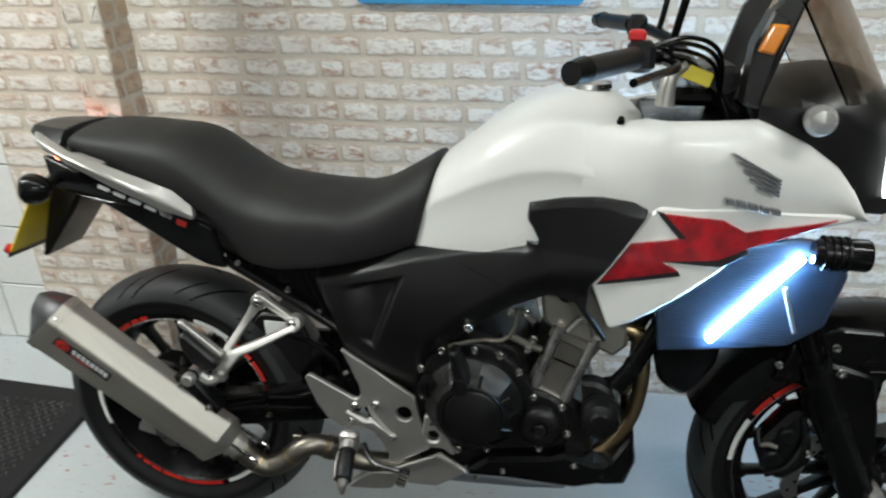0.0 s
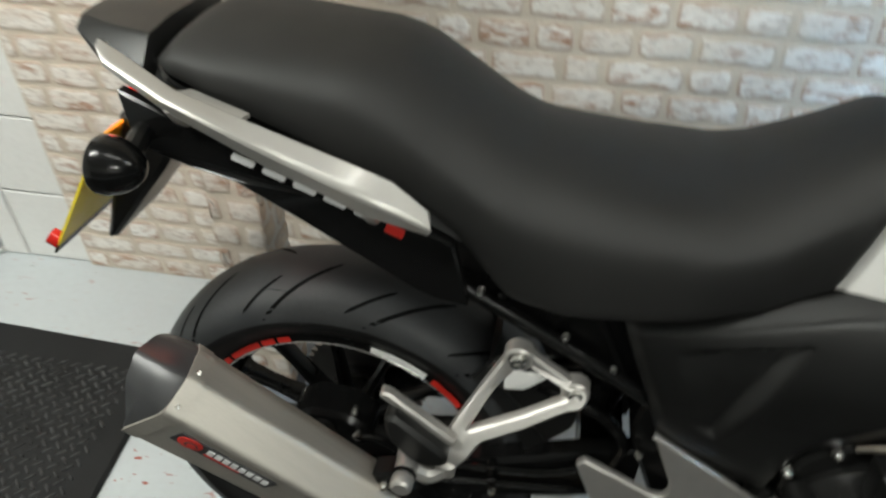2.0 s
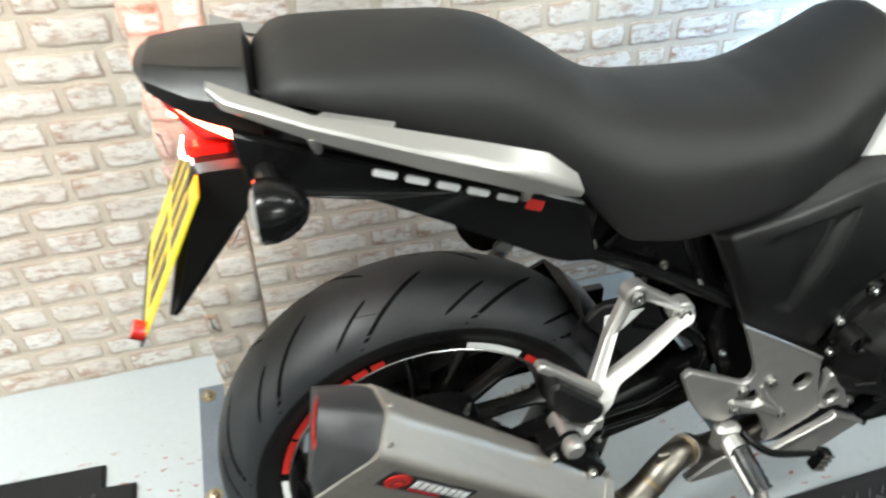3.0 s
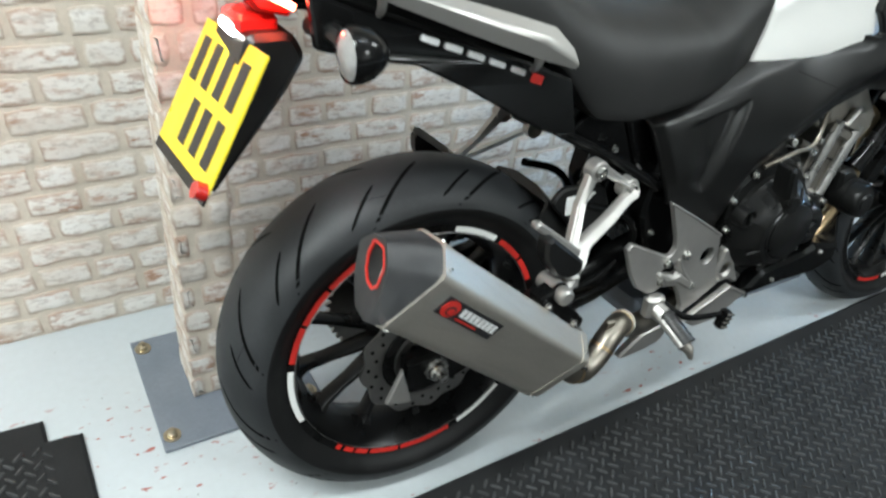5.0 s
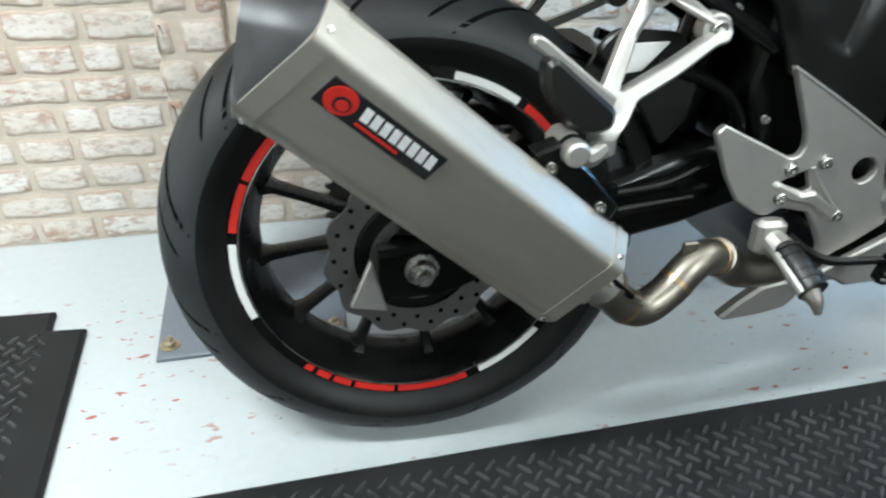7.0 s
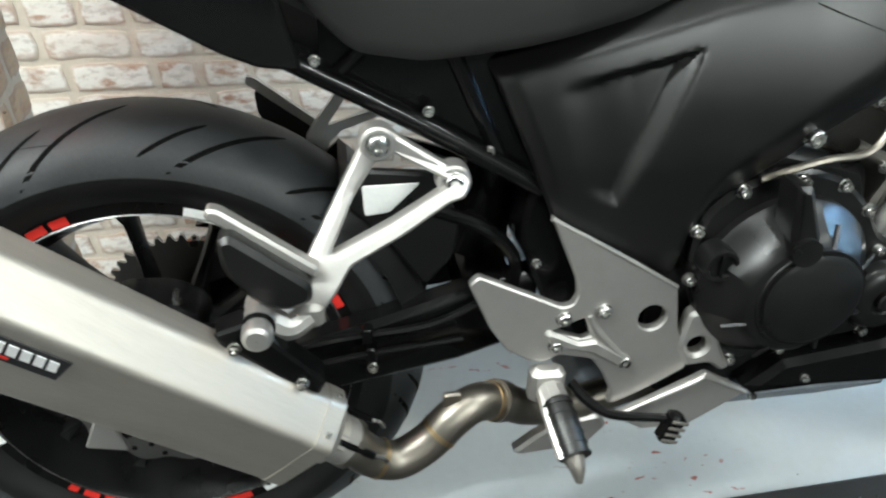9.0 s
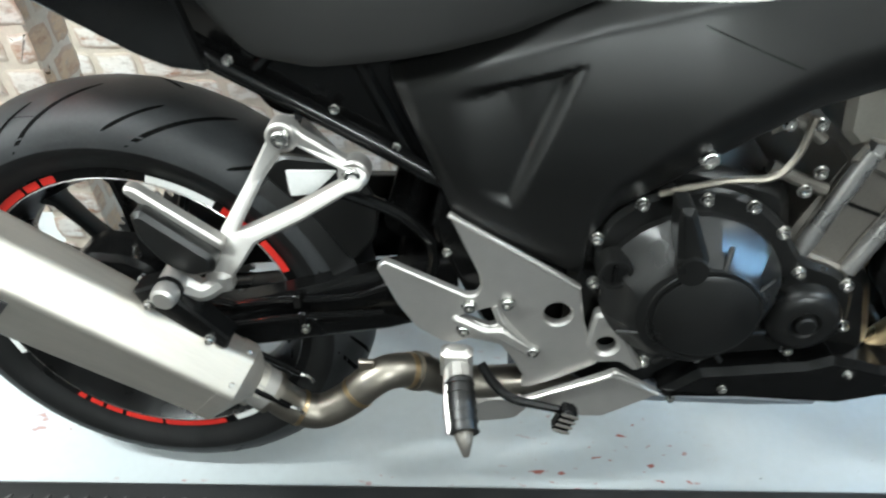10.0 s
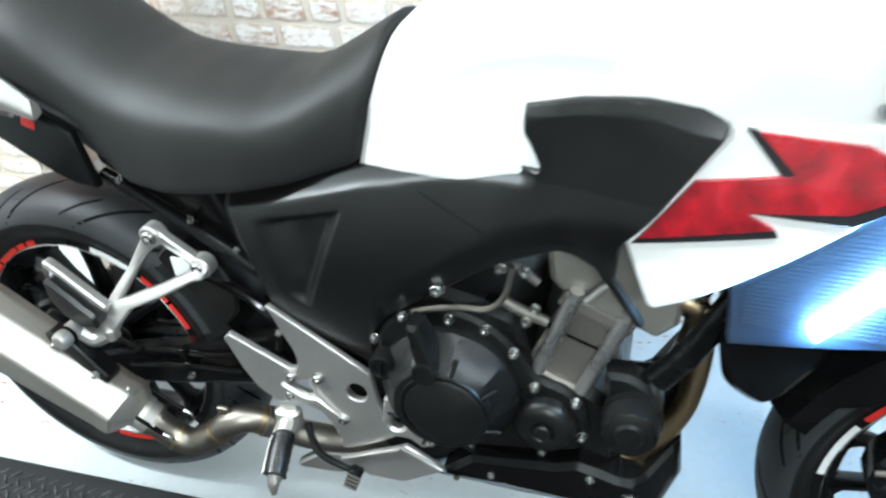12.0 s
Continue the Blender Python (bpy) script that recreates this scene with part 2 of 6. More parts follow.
M_STWHITE = surface("sticker_white", (0.80, 0.80, 0.78), (0.76, 0.76, 0.74), 0.35, bump=0)
M_DISC = surface("brake_disc", (0.40, 0.39, 0.37), (0.32, 0.31, 0.30), 0.35, 1.0, scale=30, grain=300)
M_SILVER = surface("silver_paint", (0.47, 0.455, 0.43), (0.42, 0.405, 0.38), 0.40, 0.65, scale=5, grain=900, bump=0.0, coat=0.4)
M_YELLOW = surface("plate_yellow", (0.85, 0.66, 0.03), (0.80, 0.61, 0.03), 0.35, bump=0)
M_AMBER = surface("amber_lens", (0.80, 0.28, 0.03), (0.70, 0.22, 0.03), 0.2, bump=0)
M_REDLENS = surface("red_lens", (0.55, 0.02, 0.015), (0.45, 0.015, 0.01), 0.12, bump=0, coat=0.5)
M_TAILGLOW = glow("tail_light_lit", (1.0, 0.10, 0.05), 48, (0.6, 0.05, 0.04))
M_PLATEGLOW = glow("plate_lamp_lit", (1.0, 0.95, 0.85), 30)
M_LED = glow("white_led", (0.32, 0.64, 1.0), 350)
# Dark panel with the LED's blue glow put into its base colour.
M_LEDTINT = surface("led_tinted_panel", (0.016, 0.026, 0.046), (0.022, 0.034, 0.058), 0.4, scale=10, grain=300, bump=0.05)
M_CHROME = surface("chrome", (0.75, 0.75, 0.74), (0.70, 0.70, 0.69), 0.1, 1.0, bump=0)
M_CLEARLENS = surface("clear_lens", (0.42, 0.41, 0.40), (0.28, 0.27, 0.265), 0.16, 0.3, scale=60, bump=0, coat=0.6)
M_SMOKE = glass_mat("smoked_screen", (0.55, 0.48, 0.42), 0.05)
M_YELLOWTAG = surface("yellow_tag", (0.75, 0.62, 0.05), (0.70, 0.57, 0.05), 0.5, bump=0)
M_REDSWITCH = surface("red_switch", (0.6, 0.02, 0.02), (0.5, 0.02, 0.02), 0.35, bump=0)
M_WHITEPLATE = surface("white_lettering", (0.8, 0.8, 0.8), (0.75, 0.75, 0.75), 0.4, bump=0)
# ---------------------------------------------------------------- modelling tools
def finish(bm, angle=35):
    bmesh.ops.remove_doubles(bm, verts=bm.verts, dist=1e-6)
    bmesh.ops.recalc_face_normals(bm, faces=bm.faces)
    me = bpy.data.meshes.new("mesh")
    bm.to_mesh(me)
    bm.free()
    for poly in me.polygons:
        poly.use_smooth = True
    me.set_sharp_from_angle(angle=radians(angle))
    return me


def part(name, bm, material, parent=None, label="", angle=35):
    me = finish(bm, angle)
    me.materials.append(material)
    ob = new(name, me)
    if parent:
        ob.parent = parent
    if label:
        ob["label"] = label
    return ob


def catmull(pts, n=6):
    pts = [Vector(p) for p in pts]
    if len(pts) < 3:
        return pts
    out = []
    ext = [pts[0] * 2 - pts[1], *pts, pts[-1] * 2 - pts[-2]]
    for a, b, c, d in zip(ext, ext[1:], ext[2:], ext[3:]):
        for i in range(n):
            t = i / n
            out.append(0.5 * (2 * b + (c - a) * t + (2 * a - 5 * b + 4 * c - d) * t * t + (3 * b - a - 3 * c + d) * t ** 3))
    out.append(pts[-1])
    return out


def skin(bm, rings, closed=True, caps=True):
    """Joins rings of equally many points with quads."""
    vs = [[bm.verts.new(p) for p in ring] for ring in rings]
    n = len(rings[0])
    for a, b in zip(vs, vs[1:]):
        for i in range(n if closed else n - 1):
            j = (i + 1) % n
            bm.faces.new((a[i], a[j], b[j], b[i]))
    if caps:
        bm.faces.new(vs[0][::-1])
        bm.faces.new(vs[-1])
    return vs


def tube(bm, pts, radius, n=12, smooth=6, caps=True):
    """A round tube along a smoothed path; radius a number or one for each given point."""
    path = catmull(pts, smooth)
    if isinstance(radius, (int, float)):
        rad = [radius] * len(path)
    else:
        rad = [float(v) for v in np.interp(np.linspace(0, len(pts) - 1, len(path)), range(len(pts)), radius)]
    rings = []
    side = None
    for i, p in enumerate(path):
        d = (path[min(i + 1, len(path) - 1)] - path[max(i - 1, 0)]).normalized()
        if side is None:
            side = d.orthogonal().normalized()
        side = (side - d * side.dot(d)).normalized()
        other = d.cross(side)
        rings.append([p + rad[i] * (math.cos(a) * side + math.sin(a) * other) for a in (2 * math.pi * k / n for k in range(n))])
    skin(bm, rings, True, caps)
    return bm


def rod(a, b, radius, n=12):
    return tube(bmesh.new(), [a, b], radius, n)


def revolve(bm, profile, centre=(0, 0, 0), n=64, axis="Y"):
    """Turns a profile of (radius, along) about an axis through the centre."""
    rings = []
    for r, h in profile:
        ring = []
        for k in range(n):
            a = 2 * math.pi * k / n
            c, s = r * math.cos(a), r * math.sin(a)
            q = {"Y": (c, h, s), "X": (h, c, s), "Z": (c, s, h)}[axis]
            ring.append(Vector(centre) + Vector(q))
        rings.append(ring)
    skin(bm, rings, True, False)
    return bm


def inset_loop(loop, d):
    """The polygon moved inwards by d, corner by corner."""
    area = sum(a[0] * b[1] - b[0] * a[1] for a, b in zip(loop, loop[1:] + loop[:1]))
    sign = 1 if area > 0 else -1
    out = []
    for i, p in enumerate(loop):
        a, b = Vector(loop[i - 1]), Vector(loop[(i + 1) % len(loop)])
        p = Vector(p)
        e1, e2 = (p - a).normalized(), (b - p).normalized()
        n1, n2 = Vector((-e1.y, e1.x)) * sign, Vector((-e2.y, e2.x)) * sign
        m = n1 + n2
        k = d / max(0.35, 1 + n1.dot(n2))
        out.append(tuple(p + m * k))
    return out


def rounded(loop, r=0.004, n=3):
    """Rounds a polygon's corners."""
    out = []
    for i, p in enumerate(loop):
        p, a, b = Vector(p), Vector(loop[i - 1]), Vector(loop[(i + 1) % len(loop)])
        da, db = a - p, b - p
        k = min(r, 0.4 * da.length, 0.4 * db.length)
        s, e = p + da.normalized() * k, p + db.normalized() * k
        for j in range(n + 1):
            t = j / n
            out.append(tuple((1 - t) ** 2 * s + 2 * t * (1 - t) * p + t * t * e))
    return out


def slab(outer, y0, y1, chamfer=0.002, holes=(), shape=None, bm=None, r=0.004, fine=0.0, grid=0.0):
    """A plate cut to an outline in x, z: its near face at y0, its far face at y1, the near rim chamfered. shape(x, z) bends it in y."""
    from mathutils.geometry import tessellate_polygon
    bm = bm or bmesh.new()
    step = 1 if y1 > y0 else -1
    loops = [rounded(list(outer), r)] + [list(h) for h in holes]
    near = [inset_loop(l, chamfer if k == 0 else -chamfer) for k, l in enumerate(loops)]
    if not chamfer:
        near = loops

    def ring(loop, y):
        return [bm.verts.new((x, y, z)) for x, z in loop]

    tops = [ring(l, y0) for l in near]
    mids = [ring(l, y0 + step * chamfer) for l in loops] if chamfer else tops
    backs = [ring(l, y1) for l in loops]
    for loop2d, rings in ((near, tops), (loops, backs)):
        flat = [v for ring_ in rings for v in ring_]
        tris = tessellate_polygon([[Vector((x, z, 0)) for x, z in l] for l in loop2d])
        for t in tris:
            try:
                bm.faces.new([flat[i] for i in t])
            except ValueError:
                pass
    pairs = [(tops, mids), (mids, backs)] if chamfer else [(tops, backs)]
    for first, second in pairs:
        for a, b in zip(first, second):
            for i in range(len(a)):
                j = (i + 1) % len(a)
                bm.faces.new((a[i], a[j], b[j], b[i]))
    for _ in range(5 if fine else 0):
        long_edges = [e for e in bm.edges if e.calc_length() > fine]
        if not long_edges:
            break
        bmesh.ops.subdivide_edges(bm, edges=long_edges, cuts=1)
        bmesh.ops.triangulate(bm, faces=[f for f in bm.faces if len(f.verts) > 3])
    if grid:
        xs, zs = [v.co.x for v in bm.verts], [v.co.z for v in bm.verts]
        for axis, values in (((1, 0, 0), xs), ((0, 0, 1), zs)):
            cuts = np.arange(min(values) + grid * 0.5, max(values), grid)
            for c in cuts:
                bmesh.ops.bisect_plane(bm, geom=bm.verts[:] + bm.edges[:] + bm.faces[:], dist=1e-5, plane_co=[c * a for a in axis], plane_no=axis)
    if shape:
        for v in bm.verts:
            v.co.y += shape(v.co.x, v.co.z)
    return bm


def disc_loop(x, z, r, n=16):
    return [(x + r * math.cos(2 * math.pi * k / n), z + r * math.sin(2 * math.pi * k / n)) for k in range(n)]


def box(bm, x0, x1, y0, y1, z0, z1, c=0.002):
    """A box with chamfered edges."""
    rings = []
    for z, k in ((z0, c), (z0 + c, 0), (z1 - c, 0), (z1, c)):
        a, b, d, e = x0 + k, x1 - k, y0 + k, y1 - k
        m = c
        rings.append([(a + m, d, z), (b - m, d, z), (b, d + m, z), (b, e - m, z), (b - m, e, z), (a + m, e, z), (a, e - m, z), (a, d + m, z)])
    skin(bm, rings)
    return bm


def bolt(x, y, z, r=0.008, h=0.006, socket=True):
    """A socket-head bolt facing the right side of the motorcycle."""
    bm = bmesh.new()
    prof = [(0.0005, -h + 0.003), (r * 0.45, -h + 0.003), (r * 0.5, -h), (r * 0.85, -h), (r, -h + 0.0015), (r, 0), (r * 1.25, 0), (r * 1.25, 0.002)]
    if not socket:
        prof = [(0.0005, -h), (r * 0.7, -h), (r, -h + 0.002), (r, 0.002)]
    revolve(bm, prof, (x, y, z), 14)
    return bm


def piecewise(points):
    xs, ys = zip(*points)
    return lambda x: float(np.interp(x, xs, ys))


def eased(points, d):
    """A piecewise line with its corners rounded over d."""
    line = piecewise(points)
    return lambda x: sum(line(x + k * d / 4) for k in range(-4, 5)) / 9
# ---------------------------------------------------------------- the room
X0, X1, Y0, Y1 = -3.0, 3.4, -3.6, 0.65


def structure(name, bm, material, label, category):
    return tagged(part(name, bm, material, None, label), category=category, kind="structure")


structure("floor", box(bmesh.new(), X0 - 0.1, X1 + 0.1, Y0 - 0.1, 1.6, -0.12, 0.0, 0.001), M_FLOOR,
          "pale grey painted concrete floor with scuffs and chips", "floor")
structure("ceiling", box(bmesh.new(), X0 - 0.1, X1 + 0.1, Y0 - 0.1, 1.6, CEIL, CEIL + 0.1, 0.001), M_CEIL,
          "plain white ceiling over the workshop bay", "ceiling")
brick_wall = structure("wall_north", box(bmesh.new(), -0.81, X1, Y1 + 0.003, Y1 + 0.12, 0.0, CEIL, 0.001), M_MORTAR,
                       "whitewashed brick-effect wall behind the motorcycle", "wall")
# East, south and west walls are unseen, their tones set to shape reflections.
structure("wall_east", box(bmesh.new(), X1, X1 + 0.1, Y0, Y1 + 0.12, 0, CEIL, 0.001), M_FARWALL, "unseen dark grey wall, toned for reflections", "wall")
# Two-tone south wall is added: low part reflects dark, upper part bright.
structure("wall_south", box(bmesh.new(), X0, X1, Y0 - 0.1, Y0, 0, 1.3, 0.001), M_FARWALL, "unseen lower wall, dark to keep reflections dark", "wall")
structure("wall_south_upper", box(bmesh.new(), X0, X1, Y0 - 0.1, Y0, 1.3, CEIL, 0.001), M_WALL, "unseen upper wall, white to brighten reflections", "wall")
structure("wall_west", box(bmesh.new(), X0 - 0.1, X0, Y0, 1.5, 0, CEIL, 0.001), M_WALL, "unseen white wall, toned for reflections", "wall")

# white block wall beside the brick, with the doorway in it
white_wall = structure("wall_white", box(bmesh.new(), -0.985, -0.812, 0.668, 0.85, 0, CEIL, 0.001), M_WALL,
                       "white painted blockwork beside the doorway", "wall")
for k in range(12):
    part("block", box(bmesh.new(), -0.983, -0.814, 0.662, 0.67, 0.002 + k * 0.215, 0.002 + k * 0.215 + 0.2125, 0.003), M_WALL, white_wall)
structure("wall_over_door", box(bmesh.new(), -1.95, -0.985, 0.668, 0.85, 2.1, CEIL, 0.001), M_WALL, "white painted wall over the doorway", "wall")
structure("wall_white_end", box(bmesh.new(), X0, -1.95, 0.668, 0.85, 0, CEIL, 0.001), M_WALL, "white painted blockwork wall", "wall")

door = tagged(new("door_1"), "white glazed door with oak glazing beads and grey kick panel", "door", kind="structure")
door.location = (-1.95, 0.69, 0)
part("jamb", box(bmesh.new(), 0.895, 0.963, -0.03, 0.06, 0, 2.1, 0.004), M_WALL, door)
part("jamb", box(bmesh.new(), 0.0, 0.06, -0.03, 0.06, 0, 2.1, 0.004), M_WALL, door)
part("head", box(bmesh.new(), 0.06, 0.895, -0.03, 0.06, 2.04, 2.1, 0.004), M_WALL, door)
part("threshold", box(bmesh.new(), 0.06, 0.895, -0.04, 0.08, 0.0, 0.02, 0.004), M_ALUDARK, door)
part("kick_panel", box(bmesh.new(), 0.065, 0.890, 0.005, 0.045, 0.025, 0.235, 0.003), M_GREYPANEL, door)
part("glazing_bead", box(bmesh.new(), 0.82, 0.888, -0.006, 0.05, 0.238, 1.98, 0.006), M_WOOD, door, "varnished oak bead")
part("glazing_bead", box(bmesh.new(), 0.065, 0.13, -0.006, 0.05, 0.238, 1.98, 0.006), M_WOOD, door, "varnished oak bead")
part("glazing_bead", box(bmesh.new(), 0.132, 0.818, -0.004, 0.05, 0.238, 0.30, 0.006), M_WOOD, door, "varnished oak bead")
part("glazing_bead", box(bmesh.new(), 0.132, 0.818, -0.004, 0.05, 1.92, 1.98, 0.006), M_WOOD, door, "varnished oak bead")
pane = part("pane", box(bmesh.new(), 0.131, 0.819, 0.02, 0.026, 0.299, 1.921, 0.001), M_GLASS, door)
pane.visible_shadow = False
structure("wall_passage", box(bmesh.new(), X0, 0.2, 1.5, 1.6, 0, CEIL, 0.001), M_WALL, "pale passage wall beyond the glazed door", "wall")

# unseen ceiling lamps, the fourth added to brighten the south wall
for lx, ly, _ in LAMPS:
    lamp = tagged(new("ceiling_light"), "unseen white fluorescent batten fixed to the ceiling", "ceiling light", "ceiling lights")
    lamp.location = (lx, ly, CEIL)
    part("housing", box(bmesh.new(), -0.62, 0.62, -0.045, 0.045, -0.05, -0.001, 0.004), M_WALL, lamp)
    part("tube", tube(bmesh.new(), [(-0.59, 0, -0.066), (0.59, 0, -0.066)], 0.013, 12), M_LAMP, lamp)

# blue sign on the bricks
sign = slab(rounded([(0.345, 1.13), (0.905, 1.128), (0.905, 1.48), (0.345, 1.48)], 0.02, 4), Y1 - 0.018, Y1 - 0.006, 0.002)
tagged(part("wall_sign", sign, M_BLUE), "plain blue sign board fixed to the brick wall", "sign")

# steel column wrapped in the brick print, on its bolted base plate
PX0, PX1, PY0, PY1 = -0.265, -0.168, 0.345, 0.452
column = tagged(new("column"), "square column wrapped in brick-effect paper on a grey base plate", "column", kind="structure")
part("shaft", box(bmesh.new(), PX0 + 0.002, PX1 - 0.002, PY0 + 0.002, PY1 - 0.002, 0.009, CEIL, 0.003), M_MORTAR, column)
base = part("base_plate", box(bmesh.new(), -0.345, -0.028, 0.241, 0.552, 0.0, 0.009, 0.0015), M_STEELPLATE, column, "grey painted steel base plate")
for bx in (-0.325, -0.05):
    for by in (0.272, 0.523):
        nut = bmesh.new()
        revolve(nut, [(0.0165, 0.0), (0.0165, 0.002), (0.010, 0.0022), (0.010, 0.010), (0.006, 0.0115), (0.0055, 0.017), (0.0005, 0.018)], (bx, by, 0.009), 12, "Z")
        part("anchor_bolt", nut, M_BRASSY, base, "zinc anchor bolt")


def tread_bars(x0, x1, y0, y1):
    """Raised lozenge bars in alternating directions, as on checker plate."""
    bm = bmesh.new()
    pitch = 0.0305
    rng = random.Random(4)
    for i in range(2 * int((x1 - x0) / pitch)):
        for j in range(int((y1 - y0) / pitch)):
            x, y = x0 + (i + 1) * 0.5 * pitch, y1 - (j + 0.5 * (i % 2)) * pitch
            a = radians(-45 if i % 2 else 45) + rng.uniform(-0.04, 0.04)
            c, s = math.cos(a), math.sin(a)
            ring0, ring1 = [], []
            for u, v in ((-0.0125, 0), (-0.0080, -0.0030), (0.0080, -0.0030), (0.0125, 0), (0.0080, 0.0030), (-0.0080, 0.0030)):
                ring0.append(bm.verts.new((x + u * c - v * s, y + u * s + v * c, 0.0)))
                u, v = u * 0.85, v * 0.55
                ring1.append(bm.verts.new((x + u * c - v * s, y + u * s + v * c, 0.0036)))
            for k in range(6):
                bm.faces.new((ring0[k], ring0[(k + 1) % 6], ring1[(k + 1) % 6], ring1[k]))
            bm.faces.new(ring1)
    me = bpy.data.meshes.new("mesh")
    bm.to_mesh(me)
    bm.free()
    # Bars paler than the mat, their shine held in the colour.
    me.materials.append(M_TREADRUBBER)
    return me


def rubber_mat(outline, tread, label):
    top = 0.012
    bm = bmesh.new()
    lower = [bm.verts.new((x, y, 0.0005)) for x, y in outline]
    mid = [bm.verts.new((x, y, top - 0.005)) for x, y in outline]
    upper = [bm.verts.new((x, y, top)) for x, y in inset_loop(outline, 0.006)]
    n = len(outline)
    for a, b in ((lower, mid), (mid, upper)):
        for i in range(n):
            bm.faces.new((a[i], a[(i + 1) % n], b[(i + 1) % n], b[i]))
    bm.faces.new(upper)
    mat_ob = tagged(part("rubber_mat", bm, M_RUBBER, None, label), category="floor mat", group="floor mats")
    for area in tread:
        ob = new("tread", tread_bars(*area))
        ob.location.z = top
        ob.parent = mat_ob
        tagged(ob, kind="stuff")
    return mat_ob


# Beyond the tread both mats run on unseen, added to darken reflections.
rubber_mat([(-1.9, -2.6), (-0.438, -2.6), (-0.470, 0.347), (-0.528, 0.352), (-0.530, 0.405), (-1.9, 0.470)],
           [(-1.6, -0.515, -1.0, 0.33)], "black rubber checker-plate mat lying on the painted floor")
rubber_mat([(-0.425, -2.6), (2.6, -2.6), (2.6, -0.026), (-0.44, -0.048)],
           [(-0.40, 1.7, -1.0, -0.080)], "black rubber checker-plate mat alongside the motorcycle")
# ---------------------------------------------------------------- the motorcycle
# x forward, y to its left, z up, from the rear tyre's contact; it leans on its side stand
bike = tagged(new("motorcycle"), "white, black and red motorcycle leaning beside the brick wall", "motorcycle")
bike.matrix_world = pose(0.045, 0.057, 0.0, -6.32, 0, -2.02)


def wheel(name, cx, cz, R, half, rim_r, spokes, first, rw):
    """A cast wheel with tyre, dark strips for tread grooves and rim tape."""
    w = half
    bm = bmesh.new()
    prof = [(rim_r + 0.003, -rw), (rim_r + 0.004, -rw + 0.004), (rim_r - 0.002, -rw + 0.006), (rim_r - 0.008, -rw + 0.014), (rim_r - 0.016, -rw + 0.028),
            (rim_r - 0.026, 0), (rim_r - 0.016, rw - 0.028), (rim_r - 0.008, rw - 0.014), (rim_r - 0.002, rw - 0.006), (rim_r + 0.004, rw - 0.004), (rim_r + 0.003, rw),
            (rim_r - 0.010, rw), (rim_r - 0.016, rw - 0.010), (rim_r - 0.022, rw - 0.026), (rim_r - 0.034, 0.016), (rim_r - 0.034, -0.016), (rim_r - 0.022, -rw + 0.026), (rim_r - 0.016, -rw + 0.010), (rim_r - 0.010, -rw), (rim_r + 0.003, -rw)]
    revolve(bm, prof, (cx, 0, cz), 72)
    ob = part(name, bm, M_RIM, bike, "black cast-alloy wheel with red and white rim tape")
    for k in range(spokes):
        a = first + 2 * math.pi * k / spokes
        d, n = Vector((math.cos(a), 0, math.sin(a))), Vector((-math.sin(a), 0, math.cos(a)))
        rings = []
        for r, hw, hy in ((0.035, 0.010, 0.022), (0.07, 0.008, 0.018), (0.14, 0.0065, 0.014), (rim_r - 0.045, 0.0075, 0.016), (rim_r - 0.030, 0.013, 0.024)):
            c = Vector((cx, 0, cz)) + d * r
            rings.append([c + n * u * hw + Vector((0, v * hy, 0)) for u, v in ((-1, -0.5), (-0.5, -1), (0.5, -1), (1, -0.5), (1, 0.5), (0.5, 1), (-0.5, 1), (-1, 0.5))])
        sp = bmesh.new()
        skin(sp, rings)
        part("spoke", sp, M_RIM, ob)
    for yy in (-rw - 0.0005, rw + 0.0005):
        lip = bmesh.new()
        revolve(lip, [(rim_r - 0.0115, yy), (rim_r - 0.0115, yy - 0.0008), (rim_r - 0.0105, yy), (rim_r - 0.0115, yy + 0.0008), (rim_r - 0.0115, yy)], (cx, 0, cz), 96)
        part("rim_line", lip, M_ALUDARK, ob, "thin machined rim line")
    hub = bmesh.new()
    revolve(hub, [(0.012, -0.06), (0.034, -0.058), (0.040, -0.05), (0.046, -0.02), (0.046, 0.02), (0.040, 0.05), (0.034, 0.058), (0.012, 0.06)], (cx, 0, cz), 32)
    part("hub", hub, M_RIM, ob)
    t = R - rim_r
    side = [(rim_r + 0.002, rw - 0.001), (rim_r + 0.010, rw + 0.003), (rim_r + 0.30 * t, w - 0.0015), (rim_r + 0.48 * t, w), (rim_r + 0.70 * t, w * 0.88), (rim_r + 0.87 * t, w * 0.64), (rim_r + 0.97 * t, w * 0.33)]
    prof = [(r, -y) for r, y in side] + [(R, 0)] + side[::-1]
    fine = [(p.x, p.y) for p in catmull([(r, y, 0) for r, y in prof], 3)]
    first_ = next(i for i, q in enumerate(fine) if q[0] > rim_r + 0.36 * t)
    ty = bmesh.new()
    revolve(ty, fine[first_:len(fine) - first_], (cx, 0, cz), 96)
    tyre = part("tyre", ty, M_TYRE, ob, "black road tyre with slanted dark strips for grooves")
    for piece in (fine[:first_ + 1], fine[len(fine) - first_ - 1:]):
        sw = bmesh.new()
        revolve(sw, piece, (cx, 0, cz), 96)
        part("sidewall", sw, M_SIDEWALL, tyre)

    half_prof = fine[first_:len(fine) // 2 + 1][::-1]
    run = [0.0]
    for p, q in zip(half_prof, half_prof[1:]):
        run.append(run[-1] + math.dist(p, q))

    def on_tread(a, s):
        """A place on the tread: angle a, s from -1 (right edge) over 0 (crest) to 1 (left edge)."""
        u = abs(s) * run[-1]
        r = float(np.interp(u, run, [p[0] for p in half_prof])) + 0.0006
        y = math.copysign(float(np.interp(u, run, [abs(p[1]) for p in half_prof])), s)
